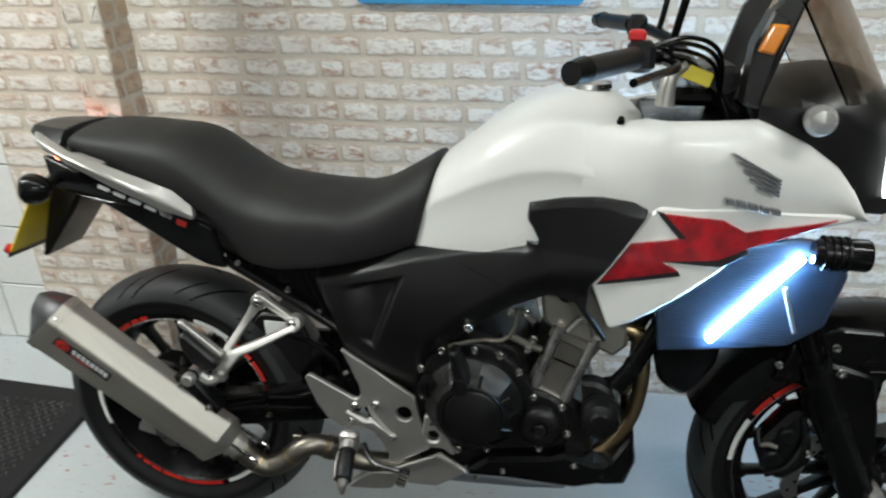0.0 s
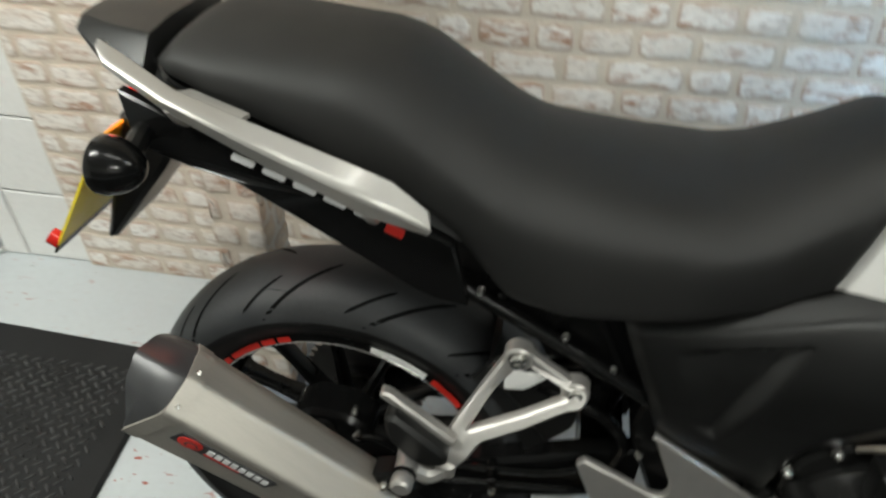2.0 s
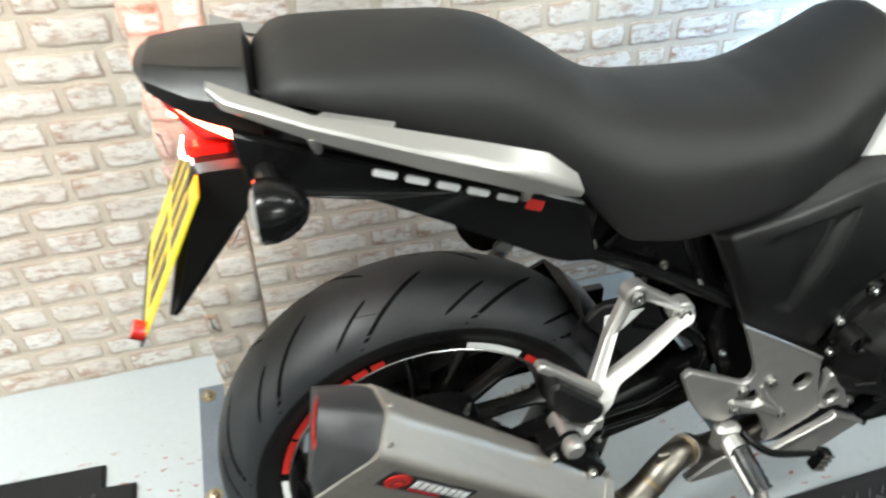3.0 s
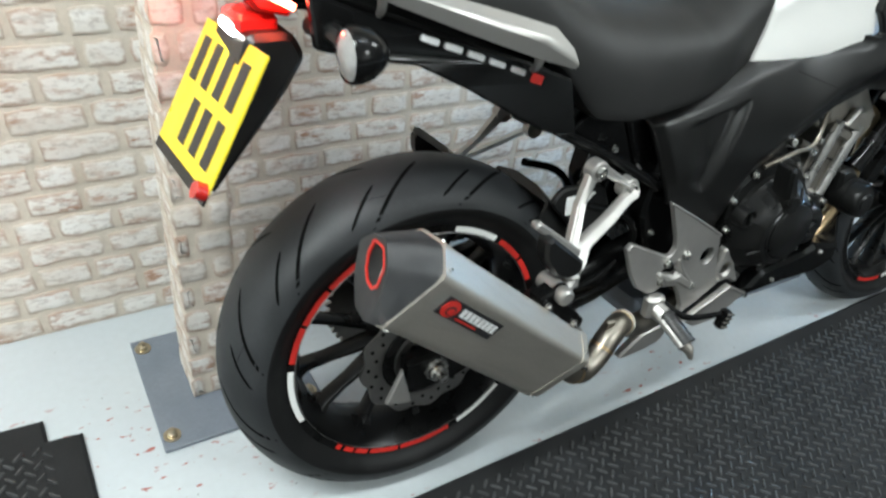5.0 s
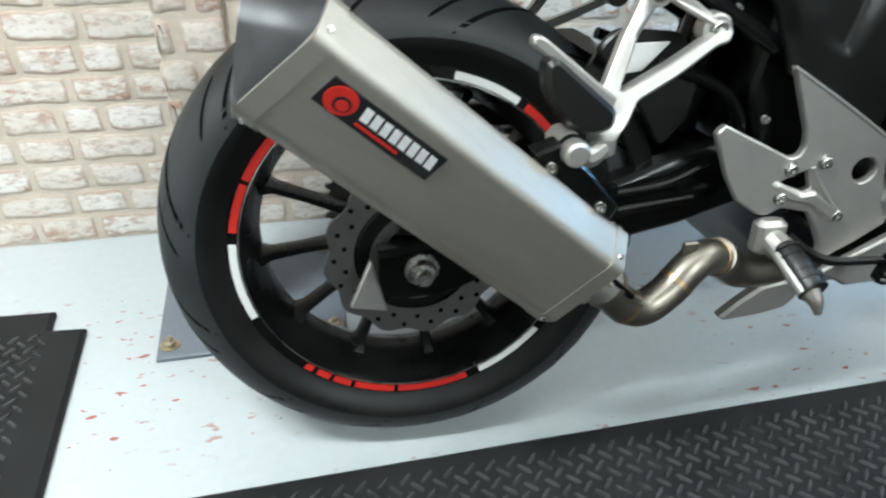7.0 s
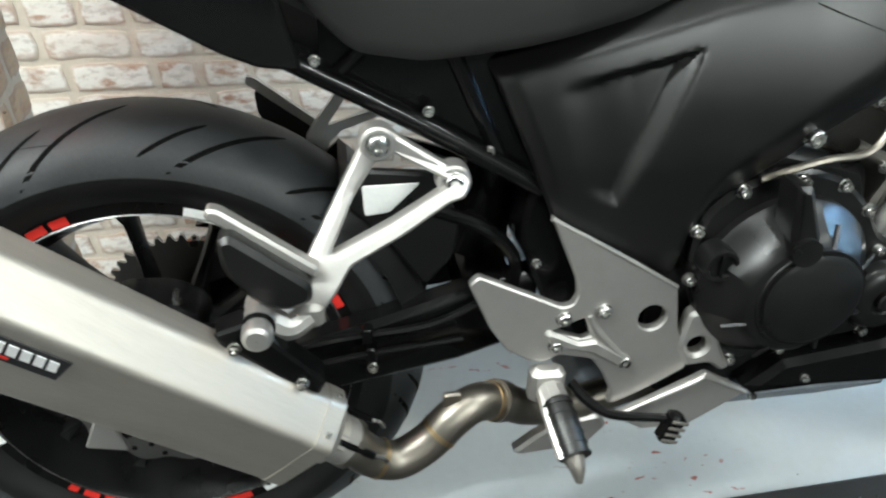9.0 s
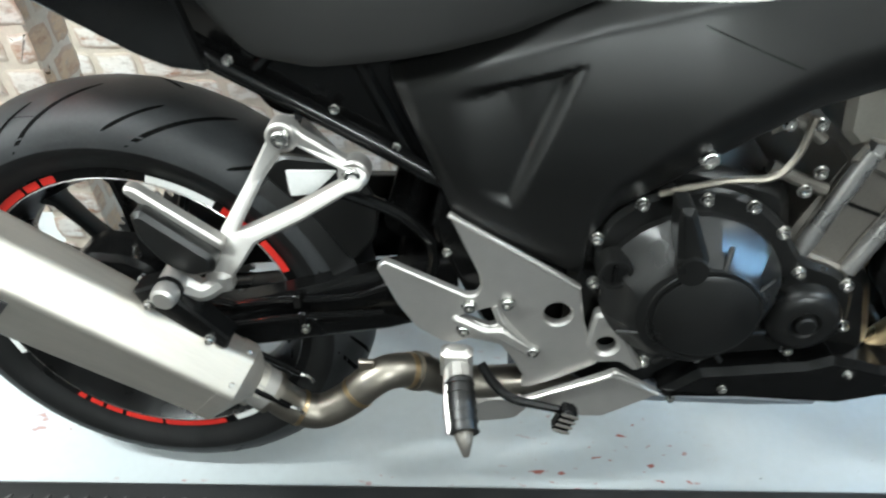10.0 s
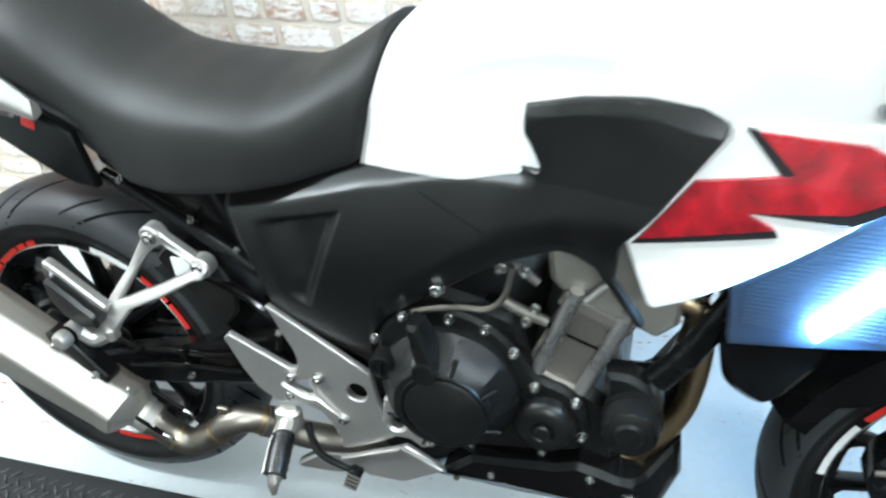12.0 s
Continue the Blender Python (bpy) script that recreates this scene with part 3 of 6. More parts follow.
        return Vector((cx + r * math.cos(a), y, cz + r * math.sin(a)))

    # Grooves are dark strips laid on the tread, their shade put into colour.
    gr = bmesh.new()
    for k in range(12):
        a0 = 2 * math.pi * k / 12
        for sgn in (-1, 1):
            for da, ln_, s0, s1, wd in ((0.0, 0.36, 0.10, 0.95, 0.070), (0.26, 0.20, 0.34, 0.80, 0.060)) + (((0.20, 0.16, 0.60, 0.50, 0.030),) if k % 2 else ()):
                off = a0 + da + (0.24 if sgn > 0 else 0)
                rows = []
                for i in range(9):
                    f = i / 8
                    th = wd * 0.22 * min(1, 9 * f + 0.35, 9 * (1 - f) + 0.35)
                    a = off + ln_ * f
                    s = sgn * (s0 + (s1 - s0) * f)
                    rows.append((gr.verts.new(on_tread(a - th, s)), gr.verts.new(on_tread(a + th, s))))
                for p, q in zip(rows, rows[1:]):
                    gr.faces.new((p[0], p[1], q[1], q[0]))
    part("groove_strip", gr, M_GAPSHADE, tyre)

    def tape(a0, a1, material):
        bm = bmesh.new()
        steps = max(3, int(abs(a1 - a0) / 3))
        inner, outer, y = rim_r - 0.009, rim_r + 0.0005, -rw - 0.0012
        rows = []
        for i in range(steps + 1):
            a = radians(a0 + (a1 - a0) * i / steps)
            rows.append([bm.verts.new((cx + r * math.cos(a), yy, cz + r * math.sin(a))) for r, yy in ((inner, y), (outer, y), (outer, y + 0.0008), (inner, y + 0.0008))])
        for p, q in zip(rows, rows[1:]):
            for i in range(4):
                bm.faces.new((p[i], p[(i + 1) % 4], q[(i + 1) % 4], q[i]))
        part("rim_tape", bm, material, ob, "red rim tape" if material == M_STRED else "white rim tape")

    return ob, tape


RCX, RCZ = 0.0, 0.317
RW, rear_tape = wheel("rear_wheel", RCX, RCZ, 0.314, 0.077, 0.226, 12, radians(157.5), 0.0625)
for a0, a1, mt in ((136, 152, M_STRED), (153.5, 170, M_STRED), (174, 202, M_STWHITE), (228, 231, M_STRED), (233, 238, M_STRED), (239.5, 246, M_STRED), (247.5, 262, M_STRED), (263.5, 289, M_STRED), (294, 320, M_STWHITE),
                   (37, 52, M_STRED), (55, 77, M_STWHITE), (22, 35.5, M_STRED), (107, 112, M_STRED), (113.5, 119, M_STRED), (120.5, 134.5, M_STRED)):
    rear_tape(a0, a1, mt)
FWX, FWZ = 1.446, 0.322
FW, front_tape = wheel("front_wheel", FWX, FWZ, 0.321, 0.056, 0.249, 14, radians(165.2), 0.042)
for a0, a1, mt in ((126, 138.5, M_STRED), (139.5, 151, M_STRED), (154.5, 178, M_STWHITE), (246, 271, M_STRED), (274.5, 298, M_STWHITE), (6, 31, M_STRED), (34.5, 58, M_STWHITE)):
    front_tape(a0, a1, mt)


def wavy_disc(cx, y, cz, R, waves, parent, inner):
    """A petal brake disc with near-black discs for its drill holes."""
    n = 144
    outer = []
    for k in range(n):
        a = 2 * math.pi * k / n
        outer.append((cx + (R + 0.004 * math.sin(waves * a)) * math.cos(a), cz + (R + 0.004 * math.sin(waves * a)) * math.sin(a)))
    bm = bmesh.new()
    inn = disc_loop(cx, cz, inner, n)
    rings = [[(x, y - 0.0025, z) for x, z in inn], [(x, y - 0.0025, z) for x, z in outer], [(x, y + 0.0025, z) for x, z in outer], [(x, y + 0.0025, z) for x, z in inn]]
    skin(bm, rings + [rings[0]], True, False)
    disc = part("brake_disc", bm, M_DISC, parent, "petal-edged steel brake disc")
    # Holes are near-black discs on the surface, shade painted as colour.
    drill = bmesh.new()
    for k in range(waves * 3):
        a = 2 * math.pi * k / (waves * 3)
        r = R - 0.010 - 0.012 * (k % 2)
        c = (cx + r * math.cos(a), y - 0.003, cz + r * math.sin(a))
        revolve(drill, [(0.0002, 0), (0.0034, 0), (0.0034, 0.006)], c, 8)
    part("hole_disc", drill, M_GAPSHADE, parent)
    return disc


wavy_disc(RCX, -0.082, RCZ, 0.112, 12, RW, 0.078)
wavy_disc(FWX, -0.075, FWZ, 0.150, 14, FW, 0.122)
carrier = bmesh.new()
revolve(carrier, [(0.030, -0.081), (0.074, -0.080), (0.080, -0.075), (0.078, -0.068), (0.030, -0.066)], (RCX, -0.004, RCZ), 40)
part("disc_carrier", carrier, M_RIM, RW)
ring_bm = bmesh.new()
revolve(ring_bm, [(0.044, -0.088), (0.058, -0.088), (0.058, -0.082), (0.044, -0.082), (0.044, -0.088)], (RCX, -0.004, RCZ), 60)
part("sensor_ring", ring_bm, M_DISC, RW, "toothed steel sensor ring")
sprocket = bmesh.new()
teeth = []
for k in range(168):
    a = 2 * math.pi * k / 168
    r = 0.102 + (0.005 if k % 4 < 2 else -0.003)
    teeth.append((RCX + r * math.cos(a), RCZ + r * math.sin(a)))
slab(teeth, 0.088, 0.094, 0, r=0.0001, bm=sprocket)
part("sprocket", sprocket, M_DISC, RW)

# swingarm
for sy in (-1, 1):
    bm = bmesh.new()
    rings = []
    for x, z, h, yy in ((-0.05, 0.306, 0.034, 0.118), (0.03, 0.312, 0.038, 0.118), (0.10, 0.336, 0.036, 0.115), (0.20, 0.355, 0.040, 0.11), (0.34, 0.385, 0.048, 0.10), (0.43, 0.405, 0.045, 0.09)):
        y0, y1 = sy * yy, sy * (yy - 0.030)
        rings.append([(x, y0, z - h * 0.8), (x, y0, z + h * 0.8), (x, y0 - sy * 0.006, z + h), (x, y1, z + h), (x, y1, z - h), (x, y0 - sy * 0.006, z - h)])
    skin(bm, rings)
    arm = part("swingarm", bm, M_FRAME, bike, "black steel box-section swingarm")
    if sy < 0:
        part("chamfer_plate", slab([(-0.088, 0.272), (-0.060, 0.336), (-0.042, 0.262)], -0.124, -0.116, 0.002), M_ALU, arm, "bare alloy adjuster plate")
        nut = bmesh.new()
        revolve(nut, [(0.0005, -0.150), (0.008, -0.150), (0.009, -0.138), (0.0145, -0.137), (0.0165, -0.133), (0.0165, -0.124), (0.021, -0.1235), (0.021, -0.118)], (0.000, 0, 0.3165), 18)
        part("axle_nut", nut, M_BOLT, arm, "bright axle nut")
        for pts, r in (([(0.10, -0.112, 0.372), (0.20, -0.114, 0.392), (0.30, -0.112, 0.402), (0.36, -0.108, 0.425)], 0.005), ([(0.12, -0.118, 0.350), (0.22, -0.120, 0.372), (0.34, -0.118, 0.385)], 0.004)):
            part("brake_hose", tube(bmesh.new(), pts, r, 8), M_GLOSSBLACK, arm)
        for cx_, cz_ in ((0.233, 0.398), (0.237, 0.372)):
            part("hose_clip", box(bmesh.new(), cx_ - 0.006, cx_ + 0.006, -0.124, -0.108, cz_ - 0.010, cz_ + 0.010, 0.002), M_FRAME, arm)
        part("clip_bolt", bolt(0.238, -0.118, 0.352, 0.005), M_BOLT, arm)
part("bridge", box(bmesh.new(), 0.35, 0.41, -0.09, 0.09, 0.36, 0.43, 0.008), M_FRAME, bike)
rear_caliper = part("rear_caliper", slab([(-0.062, 0.408), (-0.050, 0.440), (-0.020, 0.456), (0.030, 0.452), (0.060, 0.432), (0.066, 0.405), (0.040, 0.392), (-0.030, 0.390)], -0.118, -0.062, 0.007, r=0.012), M_FRAME, bike, "black rear brake caliper")
part("caliper_bracket", slab([(-0.030, 0.352), (-0.012, 0.400), (0.070, 0.416), (0.098, 0.392), (0.090, 0.362), (0.040, 0.350)], -0.100, -0.088, 0.003, r=0.008), M_ENGINE, rear_caliper)
part("piston_boss", revolve(bmesh.new(), [(0.0005, -0.127), (0.014, -0.127), (0.018, -0.124), (0.019, -0.112)], (-0.006, 0, 0.424), 20), M_ENGINE, rear_caliper)
part("bleed_nipple", tube(bmesh.new(), [(0.036, -0.105, 0.446), (0.040, -0.108, 0.466)], [0.0055, 0.0035], 8), M_BOLT, rear_caliper)
part("banjo_bolt", bolt(0.046, -0.119, 0.424, 0.0075, 0.008, False), M_BOLT, rear_caliper)
part("pad_pin", bolt(-0.036, -0.119, 0.416, 0.0055, 0.006), M_BOLT, rear_caliper)
part("caliper_hose", tube(bmesh.new(), [(0.046, -0.124, 0.424), (0.075, -0.126, 0.430), (0.105, -0.122, 0.408), (0.150, -0.118, 0.388)], 0.0045, 8), M_GLOSSBLACK, rear_caliper)
# chain and guard on the far side
part("chain_guard", slab([(0.02, 0.43), (0.10, 0.45), (0.34, 0.455), (0.34, 0.42), (0.10, 0.415)], 0.10, 0.115, 0.002), M_PLASTIC, bike)
chain = bmesh.new()
for k in range(26):
    x = 0.02 + k * 0.0155
    for z0, z1 in ((0.412, 0.416), (0.206, 0.33)):
        z = z0 + (z1 - z0) * k / 26
        box(chain, x - 0.007, x + 0.007, 0.085, 0.098, z - 0.006, z + 0.006, 0.002)
tagged(part("chain", chain, M_DISC, bike, "dull steel drive chain"), kind="stuff")
# hugger over the rear tyre
hug = bmesh.new()
rings = []
for k in range(10):
    a = radians(19 + 29 * k / 9)
    rings.append([(RCX + (0.326 + e) * math.cos(a), y, RCZ + (0.326 + e) * math.sin(a)) for y, e in ((-0.088, -0.035), (-0.075, -0.006), (-0.03, 0.006), (0.03, 0.006), (0.075, -0.006), (0.088, -0.035), (0.080, -0.037), (0.07, -0.010), (-0.07, -0.010), (-0.080, -0.037))])
skin(hug, rings)
hugger = part("hugger", hug, M_PLASTIC, bike, "black plastic rear hugger")
part("hugger_side", slab([(0.205, 0.560), (0.228, 0.585), (0.310, 0.578), (0.338, 0.520), (0.332, 0.478), (0.300, 0.440), (0.262, 0.500)], -0.094, -0.084, 0.003, r=0.012), M_PLASTIC, hugger)
part("label", slab([(0.234, 0.568), (0.294, 0.569), (0.262, 0.537), (0.236, 0.534)], -0.0955, -0.0935, 0.0004, r=0.003), M_STWHITE, hugger, "pale paper sticker on the hugger")

# main frame, engine block and shock: the dark mass between the panels
part("engine_block", slab([(0.56, 0.30), (0.60, 0.27), (0.88, 0.29), (0.93, 0.36), (0.90, 0.47), (0.80, 0.50), (0.78, 0.58), (0.66, 0.61), (0.56, 0.52)], -0.125, 0.16, 0.012, r=0.02), M_ENGINE, bike, "black engine crankcase")
part("airbox", slab([(0.42, 0.60), (0.50, 0.54), (0.62, 0.58), (0.80, 0.68), (0.84, 0.84), (0.60, 0.78), (0.44, 0.70)], -0.10, 0.10, 0.01, r=0.02), M_FRAME, bike)
part("frame_spine", slab([(0.40, 0.50), (0.46, 0.36), (0.56, 0.30), (0.60, 0.34), (0.57, 0.46), (0.52, 0.60), (0.42, 0.62)], -0.105, 0.105, 0.006, r=0.02), M_FRAME, bike)
shock = bmesh.new()
tube(shock, [(0.36, 0.0, 0.44), (0.42, 0.0, 0.66)], 0.034, 18)
part("shock_absorber", shock, M_FRAME, bike)
part("undertray", slab([(0.15, 0.715), (0.165, 0.705), (0.30, 0.632), (0.42, 0.562), (0.46, 0.60), (0.48, 0.74), (0.30, 0.82), (0.14, 0.80)], -0.095, 0.095, 0.006, r=0.02), M_FRAME, bike)
for sy in (-1, 1):
    part("subframe_tube", tube(bmesh.new(), [(0.165, sy * 0.105, 0.705), (0.30, sy * 0.105, 0.632), (0.42, sy * 0.105, 0.562)], 0.0105, 12), M_GLOSSBLACK, bike)
    part("subframe_tube", tube(bmesh.new(), [(0.325, sy * 0.092, 0.70), (0.378, sy * 0.092, 0.590)], 0.0095, 10), M_FRAME, bike)
    part("subframe_tube", tube(bmesh.new(), [(0.205, sy * 0.098, 0.675), (0.245, sy * 0.098, 0.712)], 0.0075, 10), M_GLOSSBLACK, bike)
    part("frame_rail", tube(bmesh.new(), [(0.28, sy * 0.09, 0.545), (0.36, sy * 0.095, 0.515), (0.40, sy * 0.095, 0.47), (0.395, sy * 0.09, 0.42)], 0.008, 10), M_GLOSSBLACK, bike)
for bx, by, bz in ((0.362, -0.106, 0.605), (0.196, -0.110, 0.700), (0.418, -0.118, 0.478), (0.300, -0.110, 0.650)):
    part("frame_bolt", bolt(bx, by, bz, 0.0045, 0.005), M_BOLT, bike)
# passenger hangers: cast triangles that flare outwards, the right one with the exhaust's mount at its foot
hang_outer = [(0.236, 0.634), (0.244, 0.645), (0.258, 0.646), (0.27, 0.635), (0.312, 0.607), (0.33, 0.601), (0.337, 0.589), (0.33, 0.578), (0.316, 0.575), (0.267, 0.549), (0.219, 0.528), (0.207, 0.511), (0.189, 0.486), (0.17, 0.493), (0.17, 0.518), (0.182, 0.541), (0.206, 0.58)]
hang_inner = [(0.256, 0.620), (0.311, 0.591), (0.258, 0.565), (0.204, 0.541), (0.228, 0.582)]
for sy in (-1, 1):
    flare = lambda x, z, s=sy: s * (0.140 + 0.06 * min(1, max(0, (0.605 - z) / 0.10)))
    hanger = part("passenger_hanger", slab(hang_outer, 0.0, -sy * 0.014, 0.003, [rounded(inset_loop(hang_inner, -0.0035), 0.005)], shape=flare), M_ALU, bike, "cast aluminium passenger footrest hanger")
    for bx, bz in ((0.249, 0.631), (0.321, 0.590)):
        boss = bmesh.new()
        revolve(boss, [(0.0005, sy * 0.143), (0.0145, sy * 0.143), (0.017, sy * 0.141), (0.0175, sy * 0.122)], (bx, 0, bz), 20)
        part("boss", boss, M_ALU, hanger)
        if sy < 0:
            part("bolt", bolt(bx, -0.143, bz, 0.0095, 0.006), M_BOLT, hanger)
    if sy < 0:
        part("mount_lug", tube(bmesh.new(), [(0.178, -0.196, 0.486), (0.158, -0.203, 0.478), (0.138, -0.205, 0.490)], [0.012, 0.013, 0.015], 10), M_ALU, hanger)
        slider = bmesh.new()
        revolve(slider, [(0.0005, -0.2470), (0.0095, -0.2468), (0.0128, -0.2440), (0.0138, -0.2395), (0.0138, -0.2310), (0.0125, -0.2270), (0.0125, -0.2230), (0.0145, -0.2225), (0.0150, -0.2050), (0.0150, -0.187)], (0.134, 0, 0.496), 20)
        part("mount_bolt", slider, M_ALU, hanger, "bright exhaust mounting bolt")
        part("rubber_ring", revolve(bmesh.new(), [(0.0125, -0.2285), (0.0150, -0.2280), (0.0152, -0.2235), (0.0125, -0.2230)], (0.134, 0, 0.496), 20), M_FRAME, hanger)
    # folded passenger peg
    peg = part("passenger_peg", slab([(0.106, 0.578), (0.118, 0.583), (0.184, 0.528), (0.182, 0.510), (0.158, 0.502), (0.132, 0.514), (0.108, 0.548)], sy * 0.216, sy * 0.192, 0.005, r=0.010), M_PLASTIC, bike, "folded-up rubber passenger footrest")
    strip = slab([(0.096, 0.592), (0.099, 0.601), (0.109, 0.599), (0.190, 0.536), (0.186, 0.524)], sy * 0.198, sy * 0.184, 0.003, r=0.004)
    part("peg_core", strip, M_ALU, peg, "aluminium peg core")
    part("peg_bracket", box(bmesh.new(), 0.164, 0.192, sy * 0.194 - 0.012, sy * 0.194 + 0.012, 0.474, 0.500, 0.005), M_ALU, peg)

# rider's footrest plate
main = [(0.339, 0.474), (0.349, 0.484), (0.443, 0.438), (0.454, 0.440), (0.459, 0.452), (0.456, 0.470), (0.421, 0.549), (0.434, 0.540), (0.572, 0.455), (0.582, 0.401), (0.604, 0.340), (0.560, 0.312), (0.521, 0.293), (0.513, 0.295), (0.516, 0.311), (0.501, 0.341), (0.485, 0.364), (0.446, 0.373), (0.428, 0.364), (0.413, 0.367), (0.384, 0.386), (0.364, 0.417)]
tri_hole = [(0.433, 0.407), (0.471, 0.422), (0.480, 0.397), (0.470, 0.393)]
plate = part("footrest_plate", slab(main, -0.148, -0.138, 0.002, [disc_loop(0.549, 0.416, 0.0165, 18), tri_hole]), M_ALU, bike, "cast aluminium footrest plate")
part("strut", slab([(0.424, 0.404), (0.430, 0.411), (0.466, 0.392), (0.486, 0.394), (0.533, 0.362), (0.529, 0.352), (0.516, 0.352), (0.480, 0.376), (0.440, 0.386)], -0.154, -0.146, 0.004), M_ALU, plate)
part("plate_rib", tube(bmesh.new(), [(0.476, -0.148, 0.425), (0.488, -0.149, 0.402), (0.524, -0.150, 0.362)], [0.003, 0.005, 0.003], 8), M_ALU, plate)
part("edge_rib", tube(bmesh.new(), [(0.421, -0.146, 0.547), (0.500, -0.147, 0.500), (0.571, -0.147, 0.455)], 0.0028, 8, 3), M_ALU, plate)
part("lower_guard", slab([(0.516, 0.282), (0.530, 0.288), (0.612, 0.330), (0.625, 0.338), (0.682, 0.305), (0.676, 0.297), (0.618, 0.258), (0.560, 0.256)], -0.160, -0.150, 0.004), M_ALU, plate)
part("guard_ridge", tube(bmesh.new(), [(0.518, -0.160, 0.283), (0.612, -0.163, 0.331), (0.622, -0.163, 0.336), (0.680, -0.160, 0.305)], 0.0032, 8, 3), M_ALU, plate)
part("hole_rim", revolve(bmesh.new(), [(0.0165, -0.146), (0.021, -0.146), (0.022, -0.143), (0.0165, -0.136), (0.0165, -0.146)], (0.549, 0, 0.416), 24), M_ALU, plate)
for bx, bz in ((0.490, 0.431), (0.446, 0.424), (0.440, 0.388), (0.524, 0.358)):
    part("bolt", bolt(bx, -0.149, bz, 0.0075, 0.006), M_BOLT, plate)
part("frame_lug", slab([(0.592, 0.420), (0.612, 0.425), (0.627, 0.402), (0.640, 0.368), (0.658, 0.337), (0.648, 0.332), (0.630, 0.346), (0.600, 0.344), (0.586, 0.372)], -0.152, -0.136, 0.004, [disc_loop(0.610, 0.373, 0.0125, 16)], r=0.006), M_ALU, plate, "cast lug with a round hole")
part("peg_hanger", box(bmesh.new(), 0.412, 0.452, -0.165, -0.140, 0.316, 0.362, 0.006), M_ALU, plate)

rpeg = part("rider_peg", tube(bmesh.new(), [(0.434, -0.160, 0.336), (0.437, -0.178, 0.331)], 0.017, 10), M_ALU, bike, "aluminium rider's footrest")
part("peg_rubber", tube(bmesh.new(), [(0.437, -0.180, 0.334), (0.440, -0.205, 0.322), (0.445, -0.236, 0.306)], [0.016, 0.0175, 0.0165], 18), M_PLASTIC, rpeg, "black ribbed footrest rubber")
for k in range(6):
    f = k / 5
    part("rib", tube(bmesh.new(), [(0.437 + 0.008 * f, -0.184 - 0.050 * f, 0.333 - 0.026 * f), (0.4372 + 0.008 * f, -0.1862 - 0.050 * f, 0.332 - 0.026 * f)], 0.0180, 18), M_PLASTIC, rpeg)
part("side_frame", tube(bmesh.new(), [(0.424, -0.166, 0.338), (0.424, -0.200, 0.326), (0.430, -0.238, 0.306)], [0.007, 0.006, 0.006], 8), M_ALU, rpeg, "bright alloy peg frame")
part("feeler", tube(bmesh.new(), [(0.444, -0.232, 0.303), (0.446, -0.243, 0.296), (0.448, -0.250, 0.282)], [0.013, 0.009, 0.004], 10), M_ENGGREY, rpeg, "bare metal feeler tip")
pedal = part("brake_pedal", tube(bmesh.new(), [(0.462, -0.152, 0.336), (0.478, -0.170, 0.322), (0.502, -0.188, 0.315), (0.556, -0.208, 0.322)], [0.006, 0.0065, 0.006, 0.005], 8), M_FRAME, bike, "black rear brake pedal")
tip_bm = box(bmesh.new(), -0.010, 0.010, -0.010, 0.010, -0.020, 0.020, 0.004)
tip_ob = part("pedal_tip", tip_bm, M_FRAME, pedal)
tip_ob.matrix_local = pose(0.562, -0.211, 0.311, 0, 18, 0)
for k in range(4):
    rib_ob = part("pad_rib", box(bmesh.new(), -0.0105, 0.0105, -0.0115, -0.0095, -0.014 + 0.009 * k, -0.010 + 0.009 * k, 0.0008), M_ENGGREY, pedal)
    rib_ob.matrix_local = pose(0.562, -0.211, 0.311, 0, 18, 0)

# side cover: one long black panel from seat to fairing
side_y = eased([(0.35, -0.120), (0.42, -0.136), (0.50, -0.146), (0.62, -0.150), (0.76, -0.168), (0.80, -0.174), (0.90, -0.186), (0.98, -0.186)], 0.05)
cover = [(0.356, 0.696), (0.380, 0.706), (0.484, 0.738), (0.575, 0.765), (0.612, 0.773), (0.700, 0.797), (0.760, 0.806), (0.800, 0.809), (0.803, 0.815), (0.790, 0.838), (0.766, 0.868), (0.774, 0.877), (0.840, 0.893), (0.905, 0.900), (0.955, 0.898), (0.979, 0.887), (0.974, 0.872), (0.930, 0.795), (0.895, 0.745), (0.893, 0.700), (0.931, 0.648), (0.926, 0.640), (0.872, 0.708), (0.827, 0.712), (0.760, 0.680), (0.683, 0.622), (0.600, 0.552), (0.577, 0.520), (0.576, 0.452), (0.500, 0.494), (0.428, 0.536), (0.397, 0.609), (0.372, 0.661)]
cover_top = piecewise([(0.356, 0.699), (0.380, 0.708), (0.484, 0.740), (0.575, 0.767), (0.612, 0.775), (0.700, 0.799), (0.760, 0.808), (0.800, 0.811)])
horn_top = piecewise([(0.766, 0.876), (0.840, 0.893), (0.905, 0.900), (0.979, 0.889)])


def ramp(v, a, b):
    f = min(1, max(0, (v - a) / (b - a)))
    return f * f * (3 - 2 * f)


def from_line(x, z, a, b):
    """Signed distance from a line, positive to the left of a to b."""
    dx, dz = b[0] - a[0], b[1] - a[1]
    return (dx * (z - a[1]) - dz * (x - a[0])) / math.hypot(dx, dz)


arch = piecewise([(0.560, 0.500), (0.577, 0.520), (0.600, 0.552), (0.683, 0.622), (0.760, 0.680), (0.827, 0.712), (0.872, 0.708)])


